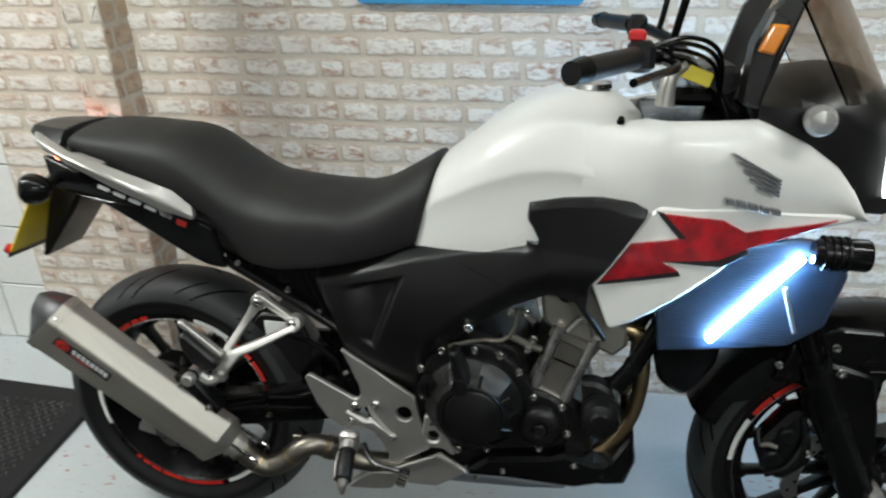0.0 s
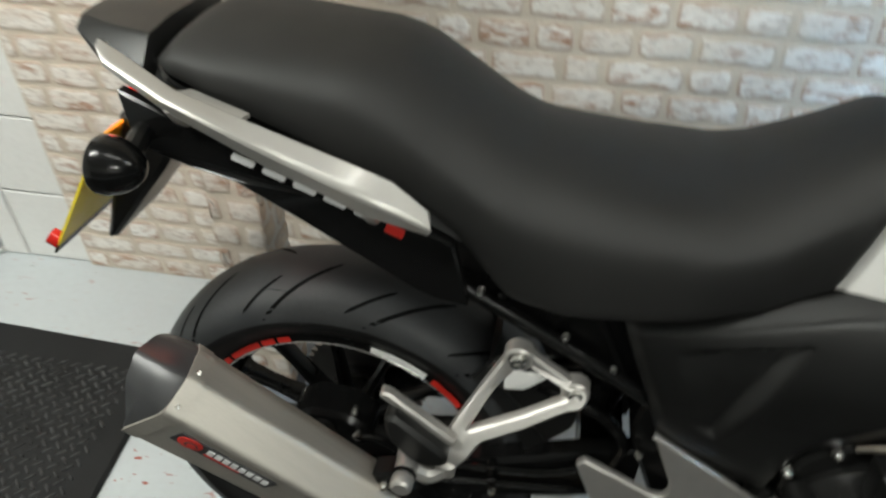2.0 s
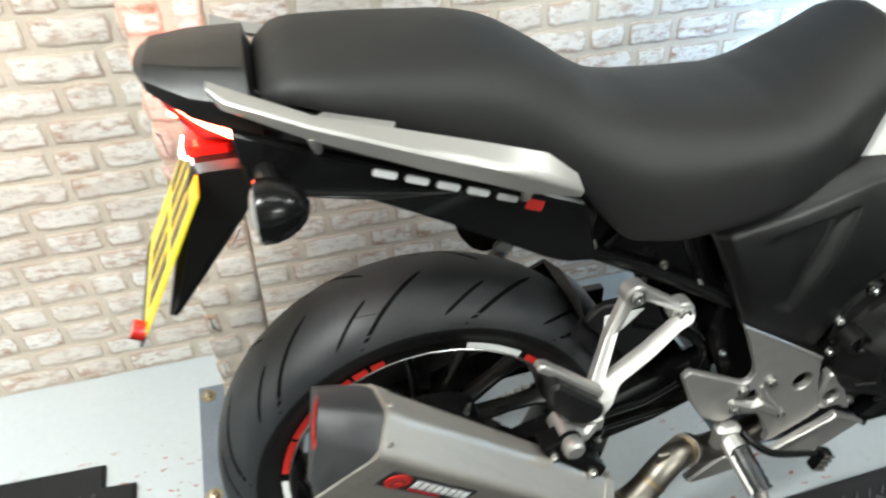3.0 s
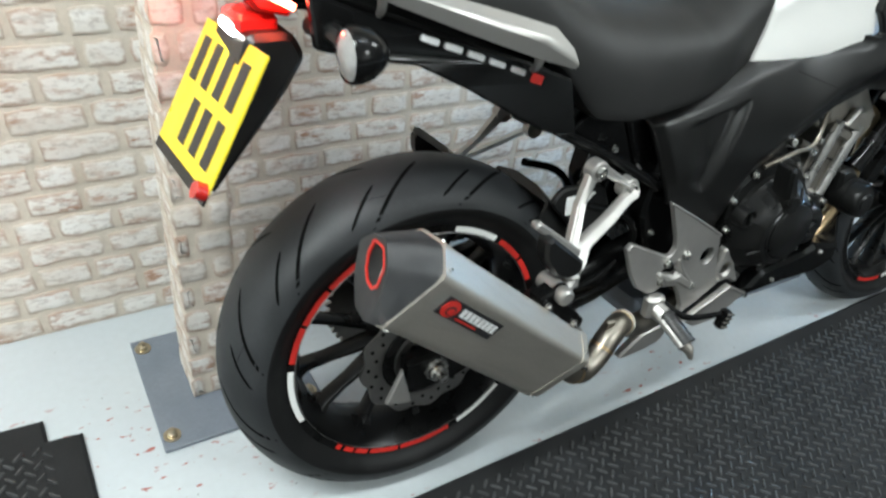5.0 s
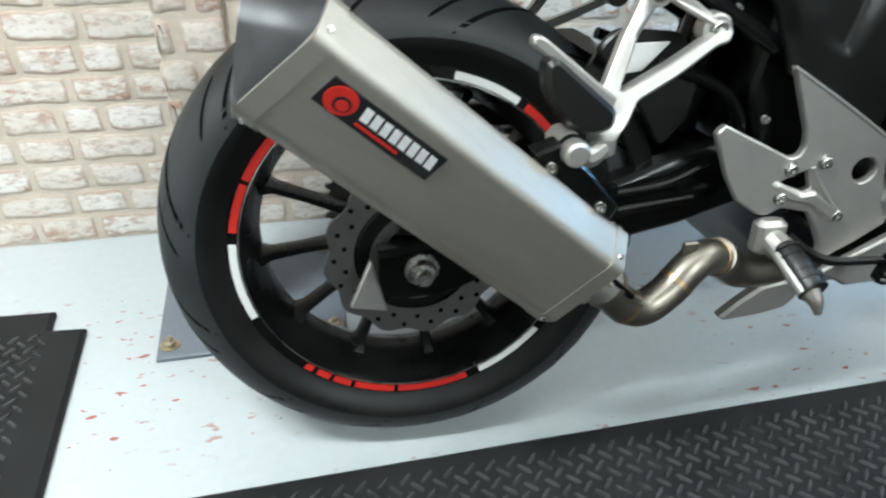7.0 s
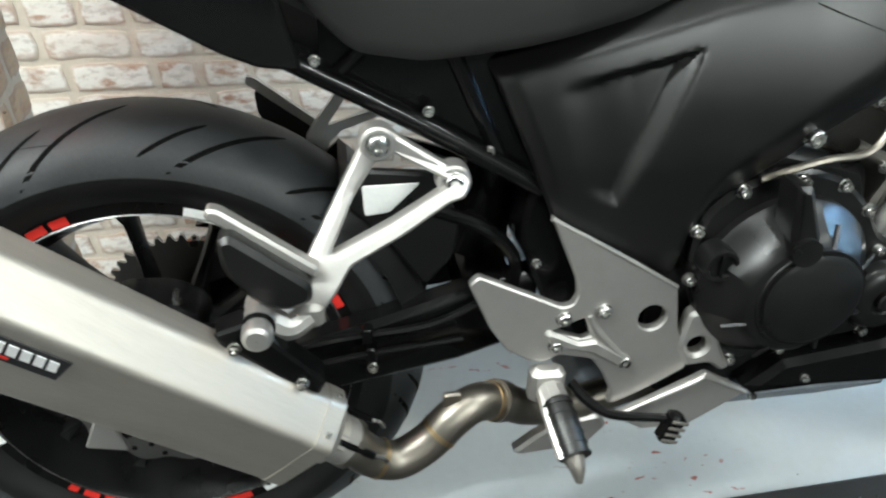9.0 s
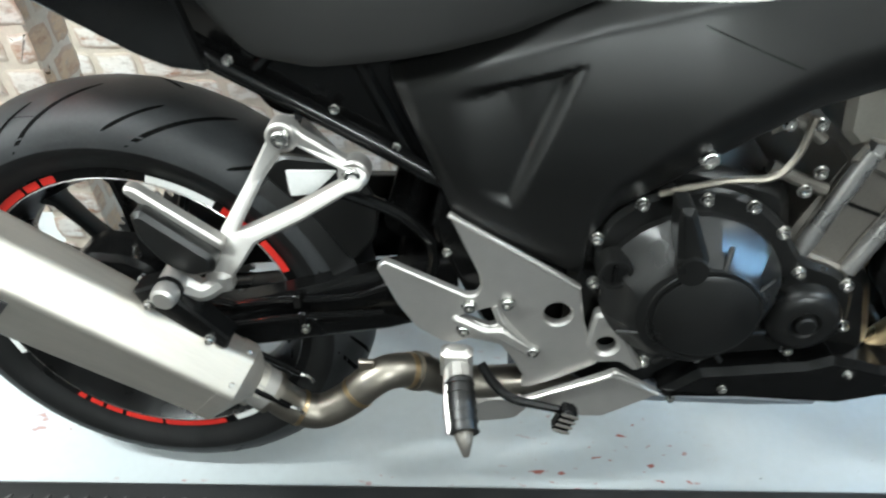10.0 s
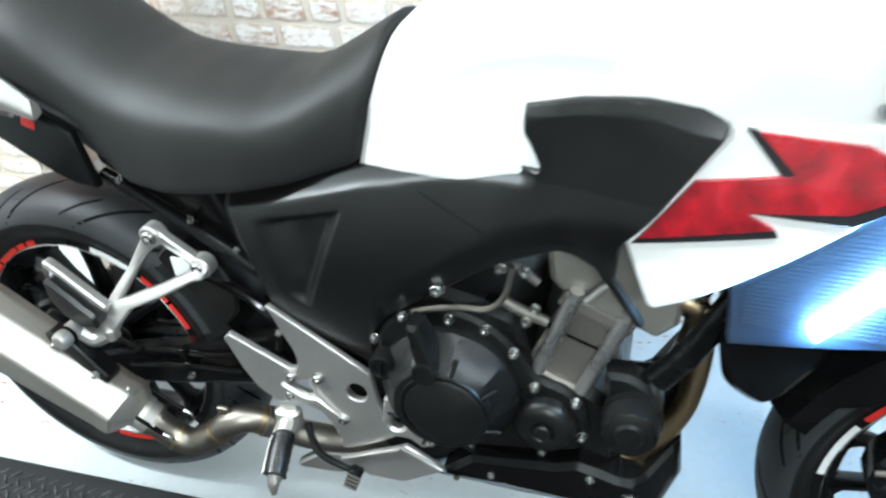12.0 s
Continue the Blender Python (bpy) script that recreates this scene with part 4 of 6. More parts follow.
def cover_relief(x, z):
    """How far the cover's face lies inwards: folded upper rim, three-sided pressing, flare towards the fairing."""
    horn = ramp(z, 0.795, 0.815) * ramp(x, 0.765, 0.785)
    fold = 0.021 - (cover_top(x) - z)
    rim = 0.5 * (fold + math.hypot(fold, 0.004)) * 1.10 * (1 - ramp(x, 0.775, 0.80)) * (1 - horn)
    rim += max(0, 0.014 - (horn_top(x) - z)) * 0.45 * ramp(z, 0.83, 0.85)
    left = max(0, 0.016 - from_line(x, z, (0.356, 0.696), (0.428, 0.536))) * 0.6 * ramp(z, 0.55, 0.60)
    crown = (1.45 if z > 0.62 else 0.9) * (min(z, 0.80) - 0.62) ** 2 * (1 - 0.8 * ramp(x, 0.66, 0.82))
    right_d = from_line(x, z, (0.494, 0.556), (0.553, 0.712))
    top_d = from_line(x, z, (0.553, 0.716), (0.405, 0.679))
    foot_d = from_line(x, z, (0.440, 0.572), (0.494, 0.552))
    sunk = min(ramp(right_d, 0, 0.018), ramp(top_d, 0, 0.014), ramp(foot_d, 0, 0.014))
    sunk = sunk * ramp(from_line(x, z, (0.410, 0.690), (0.445, 0.566)), 0.0, 0.075)
    arch_z = arch(x)
    tuck = 0.016 * (1 - ramp(z - arch_z, 0.0, 0.055)) * ramp(x, 0.570, 0.600) * (1 - ramp(x, 0.84, 0.88))
    flare = ramp(-from_line(x, z, (0.895, 0.745), (0.974, 0.867)), -0.105, 0.0) * ramp(z, 0.72, 0.78)
    return rim + left + crown + 0.018 * sunk - 0.018 * flare + tuck


for sy in (1, -1):
    bend = lambda x, z, s=sy: s * (side_y(x) - 0.007 + 0.06 * max(0, 0.60 - z) + cover_relief(x, z))
    ob = part("side_cover", slab(cover, 0.0, 0.010 * sy, 0.0025, shape=bend, grid=0.0036 if sy > 0 else 0.02), M_PLASTIC, bike, "matt black textured side cover", 28)
    if sy > 0:
        seam = [(0.612, 0.766), (0.655, 0.751), (0.700, 0.735), (0.740, 0.722), (0.775, 0.712)]
        part("panel_seam", tube(bmesh.new(), [(x, bend(x, z) + 0.0004, z) for x, z in seam], 0.0006, 6), M_GAPSHADE, ob)

# seat
top = piecewise([(-0.174, 0.925), (-0.165, 0.946), (-0.155, 0.959), (-0.14, 0.966), (-0.05, 0.968), (0.06, 0.964), (0.100, 0.955), (0.15, 0.924), (0.20, 0.889), (0.24, 0.870), (0.30, 0.860), (0.37, 0.853), (0.44, 0.853), (0.49, 0.868), (0.54, 0.900), (0.585, 0.936), (0.615, 0.952)])
low = piecewise([(-0.174, 0.925), (-0.12, 0.912), (0.00, 0.868), (0.10, 0.825), (0.16, 0.790), (0.20, 0.740), (0.23, 0.710), (0.29, 0.703), (0.38, 0.714), (0.485, 0.736), (0.55, 0.752), (0.615, 0.770)])
wide = piecewise([(-0.174, 0.085), (-0.15, 0.112), (-0.10, 0.125), (0.05, 0.130), (0.15, 0.130), (0.22, 0.138), (0.32, 0.150), (0.42, 0.149), (0.50, 0.132), (0.56, 0.114), (0.615, 0.106)])
crest = piecewise([(-0.19, 0.012), (-0.12, 0.026), (0.0, 0.044), (0.15, 0.060), (0.28, 0.052), (0.38, 0.040), (0.50, 0.045), (0.615, 0.06)])
bm = bmesh.new()
rings = []
xs = np.linspace(-0.174, 0.590, 60)
for x in xs:
    zt = np.mean([top(x + d) for d in (-0.010, -0.005, 0, 0.005, 0.010)]) - 0.005 * (1 - min(1, max(0, (x - 0.10) / 0.08)))
    zl, w = low(x), wide(x)
    h = zt - zl
    dr = min(crest(x), 0.6 * h)
    k = 1 - min(1, max(0, (x - 0.04) / 0.13))
    shape_ = [(0.0, -0.002, 0.0, -0.002), (0.35, 0.08, 0.42, 0.07), (0.65, 0.30, 0.72, 0.30), (0.86, 0.72, 0.88, 0.60), (0.94, 1.0, 0.96, 0.88)]
    half = [((a + (c - a) * k) * w, zt - (b + (d - b) * k) * (dr if b > 0 else 1)) for a, b, c, d in shape_]
    half += [(0.985 * w, zt - dr - 0.12 * (h - dr)), (1.0 * w, zt - dr - 0.45 * (h - dr)), (0.98 * w, zl + 0.10 * (h - dr)), (0.97 * w, zl + 0.003), (0.90 * w, zl)]
    lean = 0.27 * max(0, (x - 0.48) / 0.125)
    ring = [(x + lean * (z - 0.86), -y, z) for y, z in half] + [(x + lean * (z - 0.86), y, z) for y, z in half[::-1][:-1]]
    rings.append(ring)
skin(bm, rings)
bmesh.ops.recalc_face_normals(bm, faces=bm.faces)
seat = part("seat", bm, M_SEAT, bike, "black vinyl stepped dual seat", 50)
sub = seat.modifiers.new("soft", "SUBSURF")
sub.levels = sub.render_levels = 1
part("seat_piping", tube(bmesh.new(), [(-0.172, -0.085, 0.926), (-0.14, -0.118, 0.917), (-0.10, -0.126, 0.904), (0.0, -0.131, 0.866), (0.10, -0.130, 0.824)], 0.0035, 8), M_GLOSSBLACK, seat)

# tail unit
tail = bmesh.new()
rings = []
for x, zt, zl, w in ((-0.286, 0.948, 0.938, 0.030), (-0.274, 0.955, 0.928, 0.062), (-0.235, 0.957, 0.905, 0.090), (-0.178, 0.956, 0.885, 0.106), (-0.170, 0.925, 0.880, 0.108), (-0.12, 0.905, 0.862, 0.112), (0.0, 0.87, 0.815, 0.110), (0.12, 0.82, 0.755, 0.108), (0.20, 0.79, 0.700, 0.104)):
    rings.append([(x, y * w, z) for y, z in ((-0.3, zt), (-0.74, zt - 0.08 * (zt - zl)), (-0.80, zt - 0.14 * (zt - zl)), (-1, zt - 0.52 * (zt - zl)), (-1, zt - 0.60 * (zt - zl)), (-0.9, zl), (0.9, zl), (1, zt - 0.60 * (zt - zl)), (1, zt - 0.52 * (zt - zl)), (0.80, zt - 0.14 * (zt - zl)), (0.74, zt - 0.08 * (zt - zl)), (0.3, zt))])
skin(tail, rings)
part("tail_cowl", tail, M_PLASTIC, bike, "matt black tail cowl", 22)
for sy in (-1, 1):
    # lower side skirt carrying the model mark
    skirt = slab([(-0.20, 0.905), (-0.126, 0.880), (-0.07, 0.862), (0.080, 0.815), (0.165, 0.782), (0.186, 0.700), (0.150, 0.704), (0.120, 0.716), (-0.004, 0.786), (-0.073, 0.820), (-0.130, 0.828), (-0.192, 0.842)], sy * 0.144, sy * 0.130, 0.003, shape=lambda x, z: -sy * 0.12 * max(0, -0.05 - x))
    sk = part("tail_skirt", skirt, M_GLOSSBLACK, bike, "gloss black tail side panel")
    if sy < 0:
        for k in range(5):
            x = -0.070 + k * 0.0325
            z = 0.858 - 0.36 * (x + 0.070)
            part("mark_bar", slab([(x, z), (x + 0.024, z - 0.0086), (x + 0.021, z - 0.0155), (x - 0.003, z - 0.0069)], -0.1450, -0.138, 0.0004, r=0.003), M_WHITEPLATE, sk, "white unreadable model mark")
        part("mark_bar", slab([(0.094, 0.799), (0.114, 0.792), (0.110, 0.780), (0.090, 0.787)], -0.1450, -0.138, 0.0004, r=0.002), M_STRED, sk)
    # grab rail
    rail = bmesh.new()
    rings = []
    for T, G, B in (((-0.213, -0.116, 0.953), (-0.214, -0.121, 0.948), (-0.214, -0.118, 0.942)),
                    ((-0.186, -0.122, 0.942), (-0.200, -0.137, 0.939), (-0.203, -0.131, 0.930)),
                    ((-0.124, -0.145, 0.9215), (-0.128, -0.163, 0.9165), (-0.128, -0.156, 0.9010)),
                    ((-0.048, -0.156, 0.9035), (-0.033, -0.178, 0.8870), (-0.024, -0.170, 0.8625)),
                    ((0.045, -0.163, 0.8790), (0.040, -0.186, 0.8640), (0.046, -0.175, 0.8380)),
                    ((0.104, -0.167, 0.8620), (0.073, -0.190, 0.8540), (0.079, -0.180, 0.8270)),
                    ((0.140, -0.164, 0.8320), (0.146, -0.172, 0.8130), (0.142, -0.170, 0.8070))):
        T, G, B = (Vector((p[0], -sy * p[1], p[2])) for p in (T, G, B))
        inn = Vector((0, -sy, 0))
        ring = [T + inn * 0.012 + Vector((0, 0, -0.010)), T + inn * 0.003 + Vector((0, 0, -0.001)), T, G.lerp(T, 0.35), G.lerp(T, 0.12), G.lerp(B, 0.12), G.lerp(B, 0.30), B, B + inn * 0.006 + Vector((0, 0, -0.001)), B + inn * 0.018 + Vector((0, 0, 0.004))]
        rings.append(ring)
    skin(rail, rings)
    rl = part("grab_rail", rail, M_SILVER, bike, "silver painted grab rail", 40)
    foot_bm = bmesh.new()
    skin(foot_bm, [[(x, sy * y, z + d) for x, y, z in ((-0.125, 0.148, 0.9195), (-0.052, 0.158, 0.9030), (-0.046, 0.142, 0.9040), (-0.112, 0.128, 0.9165))] for d in (-0.004, 0.0)])
    part("rail_foot", foot_bm, M_SILVER, rl)
    for lx, ly, lz in ((-0.126, 0.152, 0.905), (0.080, 0.174, 0.832)):
        part("rail_lug", tube(bmesh.new(), [(lx, sy * ly, lz), (lx + 0.003, sy * (ly - 0.008), lz - 0.016), (lx + 0.005, sy * (ly - 0.020), lz - 0.026)], [0.007, 0.0055, 0.004], 8), M_ALU, rl)

# lamp, plate carrier, indicators
lamp = part("tail_light", slab([(-0.272, 0.928), (-0.262, 0.905), (-0.235, 0.868), (-0.195, 0.860), (-0.190, 0.872), (-0.225, 0.900)], -0.050, 0.050, 0.006), M_REDLENS, bike, "red tail light, lit")
part("bulb_strip", box(bmesh.new(), -0.262, -0.238, -0.045, 0.045, 0.893, 0.901, 0.003), M_TAILGLOW, lamp, "glowing red lamp strip")
for sy in (-1, 1):
    part("lamp_bar", tube(bmesh.new(), [(-0.252, sy * 0.046, 0.908), (-0.225, sy * 0.060, 0.892), (-0.197, sy * 0.070, 0.876)], [0.004, 0.006, 0.004], 8), M_TAILGLOW, lamp, "glowing red side bar")
part("lower_lens", box(bmesh.new(), -0.257, -0.205, -0.036, 0.036, 0.838, 0.862, 0.006), M_REDLENS, lamp)
carrier_ = part("plate_carrier", slab([(-0.250, 0.845), (-0.195, 0.845), (-0.180, 0.815), (-0.205, 0.775), (-0.300, 0.655), (-0.312, 0.655)], -0.060, 0.060, 0.008, r=0.01), M_PLASTIC, bike, "black plastic number plate carrier")
part("plate_lamp", box(bmesh.new(), -0.262, -0.240, -0.026, 0.026, 0.836, 0.848, 0.003), M_PLATEGLOW, carrier_, "lit number plate lamp")
# the plate lies in its own frame: u across, v down its slope
pc, pu, pv = Vector((-0.291, -0.010, 0.752)), Vector((-0.053, 0.997, -0.052)), Vector((0.483, 0.071, 0.873)).normalized()
pn = pu.cross(pv)


def on_plate(u, v, d=0.0):
    return pc + pu * u + pv * v + pn * d


def plate_piece(u0, u1, v0, v1, d0, d1):
    bm = bmesh.new()
    skin(bm, [[on_plate(u, v, d) for u, v in ((u0, v0), (u1, v0), (u1, v1), (u0, v1))] for d in (d0, d1)])
    return bm


back = -1 if pn.x > 0 else 1
number = part("number_plate", plate_piece(-0.113, 0.113, -0.080, 0.090, 0, back * 0.003), M_YELLOW, bike, "yellow number plate with black characters as bars")
part("plate_foot", plate_piece(-0.113, 0.113, -0.094, -0.081, 0, back * 0.003), M_PLASTIC, number)
for v0, v1, n in ((0.012, 0.070, 4), (-0.062, -0.004, 3)):
    for k in range(n):
        u = -0.092 + k * 0.050
        part("character_bar", plate_piece(u + 0.006, u + 0.034, v0, v1, back * 0.003, back * 0.0038), M_BLACKDECAL, number)
refl = bmesh.new()
tube(refl, [on_plate(-0.104, -0.080, back * 0.002), on_plate(-0.104, -0.080, back * 0.016)], 0.011, 12)
part("plate_bolt", refl, M_REDLENS, number, "red plastic plate bolt cap")
for sy in (-1, 1):
    st = part("rear_indicator", tube(bmesh.new(), [(-0.17, sy * 0.05, 0.850), (-0.175, sy * 0.12, 0.862), (-0.168, sy * 0.170, 0.856)], [0.012, 0.011, 0.012], 10), M_PLASTIC, bike, "black rear indicator with clear lens")
    pod = bmesh.new()
    rings = []
    for x, r in ((-0.183, 0.0270), (-0.186, 0.0285), (-0.183, 0.0305), (-0.172, 0.0305), (-0.160, 0.0270), (-0.150, 0.0210), (-0.142, 0.0130), (-0.138, 0.004)):
        rings.append([(x, sy * 0.195 + 1.0 * r * math.cos(a), 0.856 + r * math.sin(a)) for a in (2 * math.pi * k / 24 for k in range(24))])
    skin(pod, rings)
    part("pod", pod, M_GLOSSBLACK, st)
    lens = bmesh.new()
    rings = []
    for x, r in ((-0.1925, 0.003), (-0.1915, 0.012), (-0.1885, 0.021), (-0.1845, 0.0265), (-0.178, 0.0270)):
        rings.append([(x, sy * 0.195 + 1.0 * r * math.cos(a), 0.856 + r * math.sin(a)) for a in (2 * math.pi * k / 24 for k in range(24))])
    skin(lens, rings)
    part("lens", lens, M_CLEARLENS, st, "clear round lens")

# exhaust
rear = [(-0.108, -0.300, 0.627), (-0.093, -0.268, 0.651), (-0.100, -0.226, 0.650), (-0.122, -0.190, 0.622), (-0.165, -0.176, 0.568), (-0.176, -0.205, 0.543), (-0.174, -0.262, 0.554), (-0.177, -0.288, 0.570)]
front = [(0.189, -0.260, 0.370), (0.207, -0.224, 0.395), (0.204, -0.192, 0.386), (0.190, -0.164, 0.362), (0.146, -0.156, 0.312), (0.118, -0.180, 0.284), (0.122, -0.205, 0.285), (0.134, -0.222, 0.292)]


def lerp(a, b, f):
    return [Vector(p).lerp(Vector(q), f) for p, q in zip(a, b)]


def soft(ring, k=0.12):
    """Rounds a ring's corners."""
    out = []
    for i, p in enumerate(ring):
        p, a, b = Vector(p), Vector(ring[i - 1]), Vector(ring[(i + 1) % len(ring)])
        out += [p.lerp(a, k), p * (1 - k) + a * k * 0.5 + b * k * 0.5, p.lerp(b, k)]
    return out


def rolled(ring, r=0.0065):
    """Rolls a ring's corners over a fixed radius, with a holding point on either side."""
    out = []
    for i, p in enumerate(ring):
        p, a, b = Vector(p), Vector(ring[i - 1]), Vector(ring[(i + 1) % len(ring)])
        da, db = a - p, b - p
        k = min(r, 0.36 * da.length, 0.36 * db.length)
        s, e = p + da.normalized() * k, p + db.normalized() * k
        out.append(p + da.normalized() * k * 1.25)
        out += [(1 - t) ** 2 * s + 2 * t * (1 - t) * p + t * t * e for t in (0, 0.25, 0.5, 0.75, 1)]
        out.append(p + db.normalized() * k * 1.25)
    return out


def grow(ring, d):
    c = sum((Vector(p) for p in ring), Vector()) / len(ring)
    return [Vector(p) + (Vector(p) - c).normalized() * d for p in ring]


bm = bmesh.new()
skin(bm, [rolled(lerp(rear, front, f)) for f in (0.0, 0.33, 0.66, 1.0)])
can = part("silencer", bm, M_CAN, bike, "six-sided brushed steel silencer", 40)
for f0, f1 in ((0.0, 0.045), (0.955, 1.0)):
    bm = bmesh.new()
    skin(bm, [rolled(grow(lerp(rear, front, f), 0.0016)) for f in (f0 - 0.001, f1 + 0.001)])
    part("end_band", bm, M_CAN, can, "", 40)
bm = bmesh.new()
tip = [(-0.166, -0.272, 0.634), (-0.159, -0.252, 0.662), (-0.158, -0.212, 0.650), (-0.163, -0.184, 0.626), (-0.170, -0.184, 0.579), (-0.178, -0.206, 0.546), (-0.183, -0.245, 0.549), (-0.178, -0.268, 0.580)]
hole_c = Vector((-0.163, -0.232, 0.619))
up_v = (Vector(tip[1]) - Vector(tip[6])).normalized()
side_v = (Vector(tip[3]) - Vector(tip[0]))
side_v = (side_v - up_v * side_v.dot(up_v)).normalized()


def hole_ring(a, b, push=0.0):
    """An oval round the outlet, its points facing those of the cap's rim."""
    out = []
    for p in soft(tip):
        d = p - hole_c
        t = math.atan2(d.dot(up_v) / 1.3, d.dot(side_v))
        out.append(hole_c + up_v * a * math.sin(t) + side_v * b * math.cos(t) + Vector((push, 0, -0.6 * push)))
    return out


ringed = [soft(grow(rear, -0.002)), soft(lerp(grow(rear, 0.001), tip, 0.12)), soft(lerp(grow(rear, 0.003), tip, 0.6)), soft(tip), soft(lerp(tip, [hole_c] * 8, 0.10))]
ringed += [hole_ring(0.028, 0.022), hole_ring(0.026, 0.020, 0.05)]
skin(bm, ringed, True, True)
cap = part("end_cap", bm, M_CARBON, can, "matt black silencer end cap")
ring_t = bmesh.new()
skin(ring_t, [hole_ring(0.0275, 0.0215, 0.0008), hole_ring(0.0278, 0.0218, -0.0015), hole_ring(0.0325, 0.0255, -0.0015), hole_ring(0.0335, 0.0265, 0.004)], True, False)
part("outlet_ring", ring_t, M_STRED, can, "red outlet ring")
# maker's badge on the outer face: plain bars
along = (Vector(front[0]) - Vector(rear[0])).normalized()
across = ((Vector(rear[7]) + Vector(front[7])) * 0.5 - (Vector(rear[0]) + Vector(front[0])) * 0.5)
across = (across - along * across.dot(along)).normalized()
outw = across.cross(along).normalized()
if outw.y > 0:
    outw = -outw


def on_face(f, g, d):
    """A point on the outer face: f along it, g down from the ridge, d proud of it."""
    top_p, low_p = Vector(rear[0]).lerp(Vector(front[0]), f), Vector(rear[7]).lerp(Vector(front[7]), f)
    return top_p.lerp(low_p, g) + outw * d


def badge(f0, f1, g0, g1, d0, d1, lean=0.0):
    bm = bmesh.new()
    mid = 0.5 * (g0 + g1)
    rim = [(f0 + (f1 - f0) * k / 6, g0) for k in range(7)] + [(f1 - (f1 - f0) * k / 6, g1) for k in range(7)]
    skin(bm, [[on_face(f + lean * (g - mid), g, d) for f, g in rim] for d in (d0, d1)])
    return bm


bd = part("badge", badge(0.085, 0.395, 0.17, 0.475, -0.004, 0.0020), M_BLACKDECAL, can, "black and red maker's badge")
emblem = bmesh.new()
skin(emblem, [[on_face(0.130 + 0.036 * math.cos(a), 0.325 + 0.145 * math.sin(a), d) for a in (2 * math.pi * k / 24 for k in range(24))] for d in (0.001, 0.0028)])
part("emblem", emblem, M_STRED, bd)
arc = bmesh.new()
skin(arc, [[on_face(0.136 + 0.020 * math.cos(a), 0.345 + 0.080 * math.sin(a), d) for a in (2 * math.pi * k / 20 for k in range(20))] for d in (0.002, 0.0032)])
part("emblem_ring", arc, M_BLACKDECAL, bd)
dot = bmesh.new()
skin(dot, [[on_face(0.138 + 0.014 * math.cos(a), 0.350 + 0.056 * math.sin(a), d) for a in (2 * math.pi * k / 20 for k in range(20))] for d in (0.002, 0.0036)])
part("emblem_dot", dot, M_STRED, bd)
for k in range(8):
    f = 0.182 + k * 0.0256
    part("letter_bar", badge(f, f + 0.0190, 0.225, 0.365, 0.0012, 0.0028, 0.05), M_WHITEPLATE, bd)
part("under_bar", badge(0.185, 0.300, 0.405, 0.435, 0.0012, 0.0026), M_STRED, bd)
for f in (0.022, 0.978):
    for i in (0, 1, 7):
        p = lerp(rear, front, f)[i]
        q = lerp(rear, front, f)[(i + 1) % 8 if i != 7 else 6]
        c = Vector(p).lerp(Vector(q), 0.3)
        n = (c - hole_c.lerp(Vector((0.165, -0.195, 0.34)), f))
        n = (n - along * n.dot(along)).normalized()
        part("rivet", tube(bmesh.new(), [c, c + n * 0.004], [0.004, 0.0025], 8), M_BOLT, can)
part("hanging_strap", slab([(0.095, 0.495), (0.125, 0.505), (0.190, 0.432), (0.182, 0.416), (0.105, 0.470)], -0.232, -0.205, 0.003), M_FRAME, can, "black exhaust hanging strap")
for bx, bz in ((0.112, 0.480), (0.168, 0.434)):
    part("strap_bolt", bolt(bx, -0.233, bz, 0.005), M_BOLT, can)
PIPE = [(0.155, -0.195, 0.356), (0.182, -0.1925, 0.334), (0.2083, -0.190, 0.309), (0.2307, -0.185, 0.282), (0.2610, -0.180, 0.269), (0.2960, -0.172, 0.284), (0.3243, -0.164, 0.309), (0.352, -0.153, 0.318), (0.3854, -0.134, 0.300), (0.429, -0.115, 0.268), (0.50, -0.10, 0.257), (0.60, -0.08, 0.262)]
link = part("link_pipe", tube(bmesh.new(), PIPE, 0.0222, 18), M_STEEL, bike, "bent stainless steel link pipe")
cone = bmesh.new()
axis_c = Vector((0.168, -0.196, 0.342))
end_c = Vector((0.182, -0.192, 0.328))
n8 = rolled(front)
round_ring = []
for p in n8:
    d = p - axis_c
    d = (d - along * d.dot(along)).normalized()
    round_ring.append(end_c + d * 0.030)
skin(cone, [n8, [p.lerp(q, 0.10) + along * 0.002 for p, q in zip(n8, round_ring)], [p + along * 0.003 for p in round_ring], [p + along * 0.012 for p in round_ring]])
part("front_cone", cone, M_CAN, can, "welded steel front cone", 16)
part("sleeve", tube(bmesh.new(), [(0.168, -0.194, 0.346), (0.206, -0.190, 0.311)], 0.0265, 18), M_BRUSH, link)
part("sleeve_band", tube(bmesh.new(), [(0.2035, -0.1903, 0.3135), (0.2085, -0.1897, 0.3085)], 0.0275, 18), M_STEEL, link)
part("clamp", tube(bmesh.new(), [(0.376, -0.140, 0.3075), (0.388, -0.1325, 0.2985)], 0.0255, 16), M_STEEL, link)
smooth_pipe = catmull(PIPE, 6)
for k in (19, 32, 45):
    part("weld_bead", tube(bmesh.new(), [smooth_pipe[k], smooth_pipe[k].lerp(smooth_pipe[k + 1], 0.9)], 0.0232, 18), M_GOLDPIPE, link, "heat-tinted weld bead")
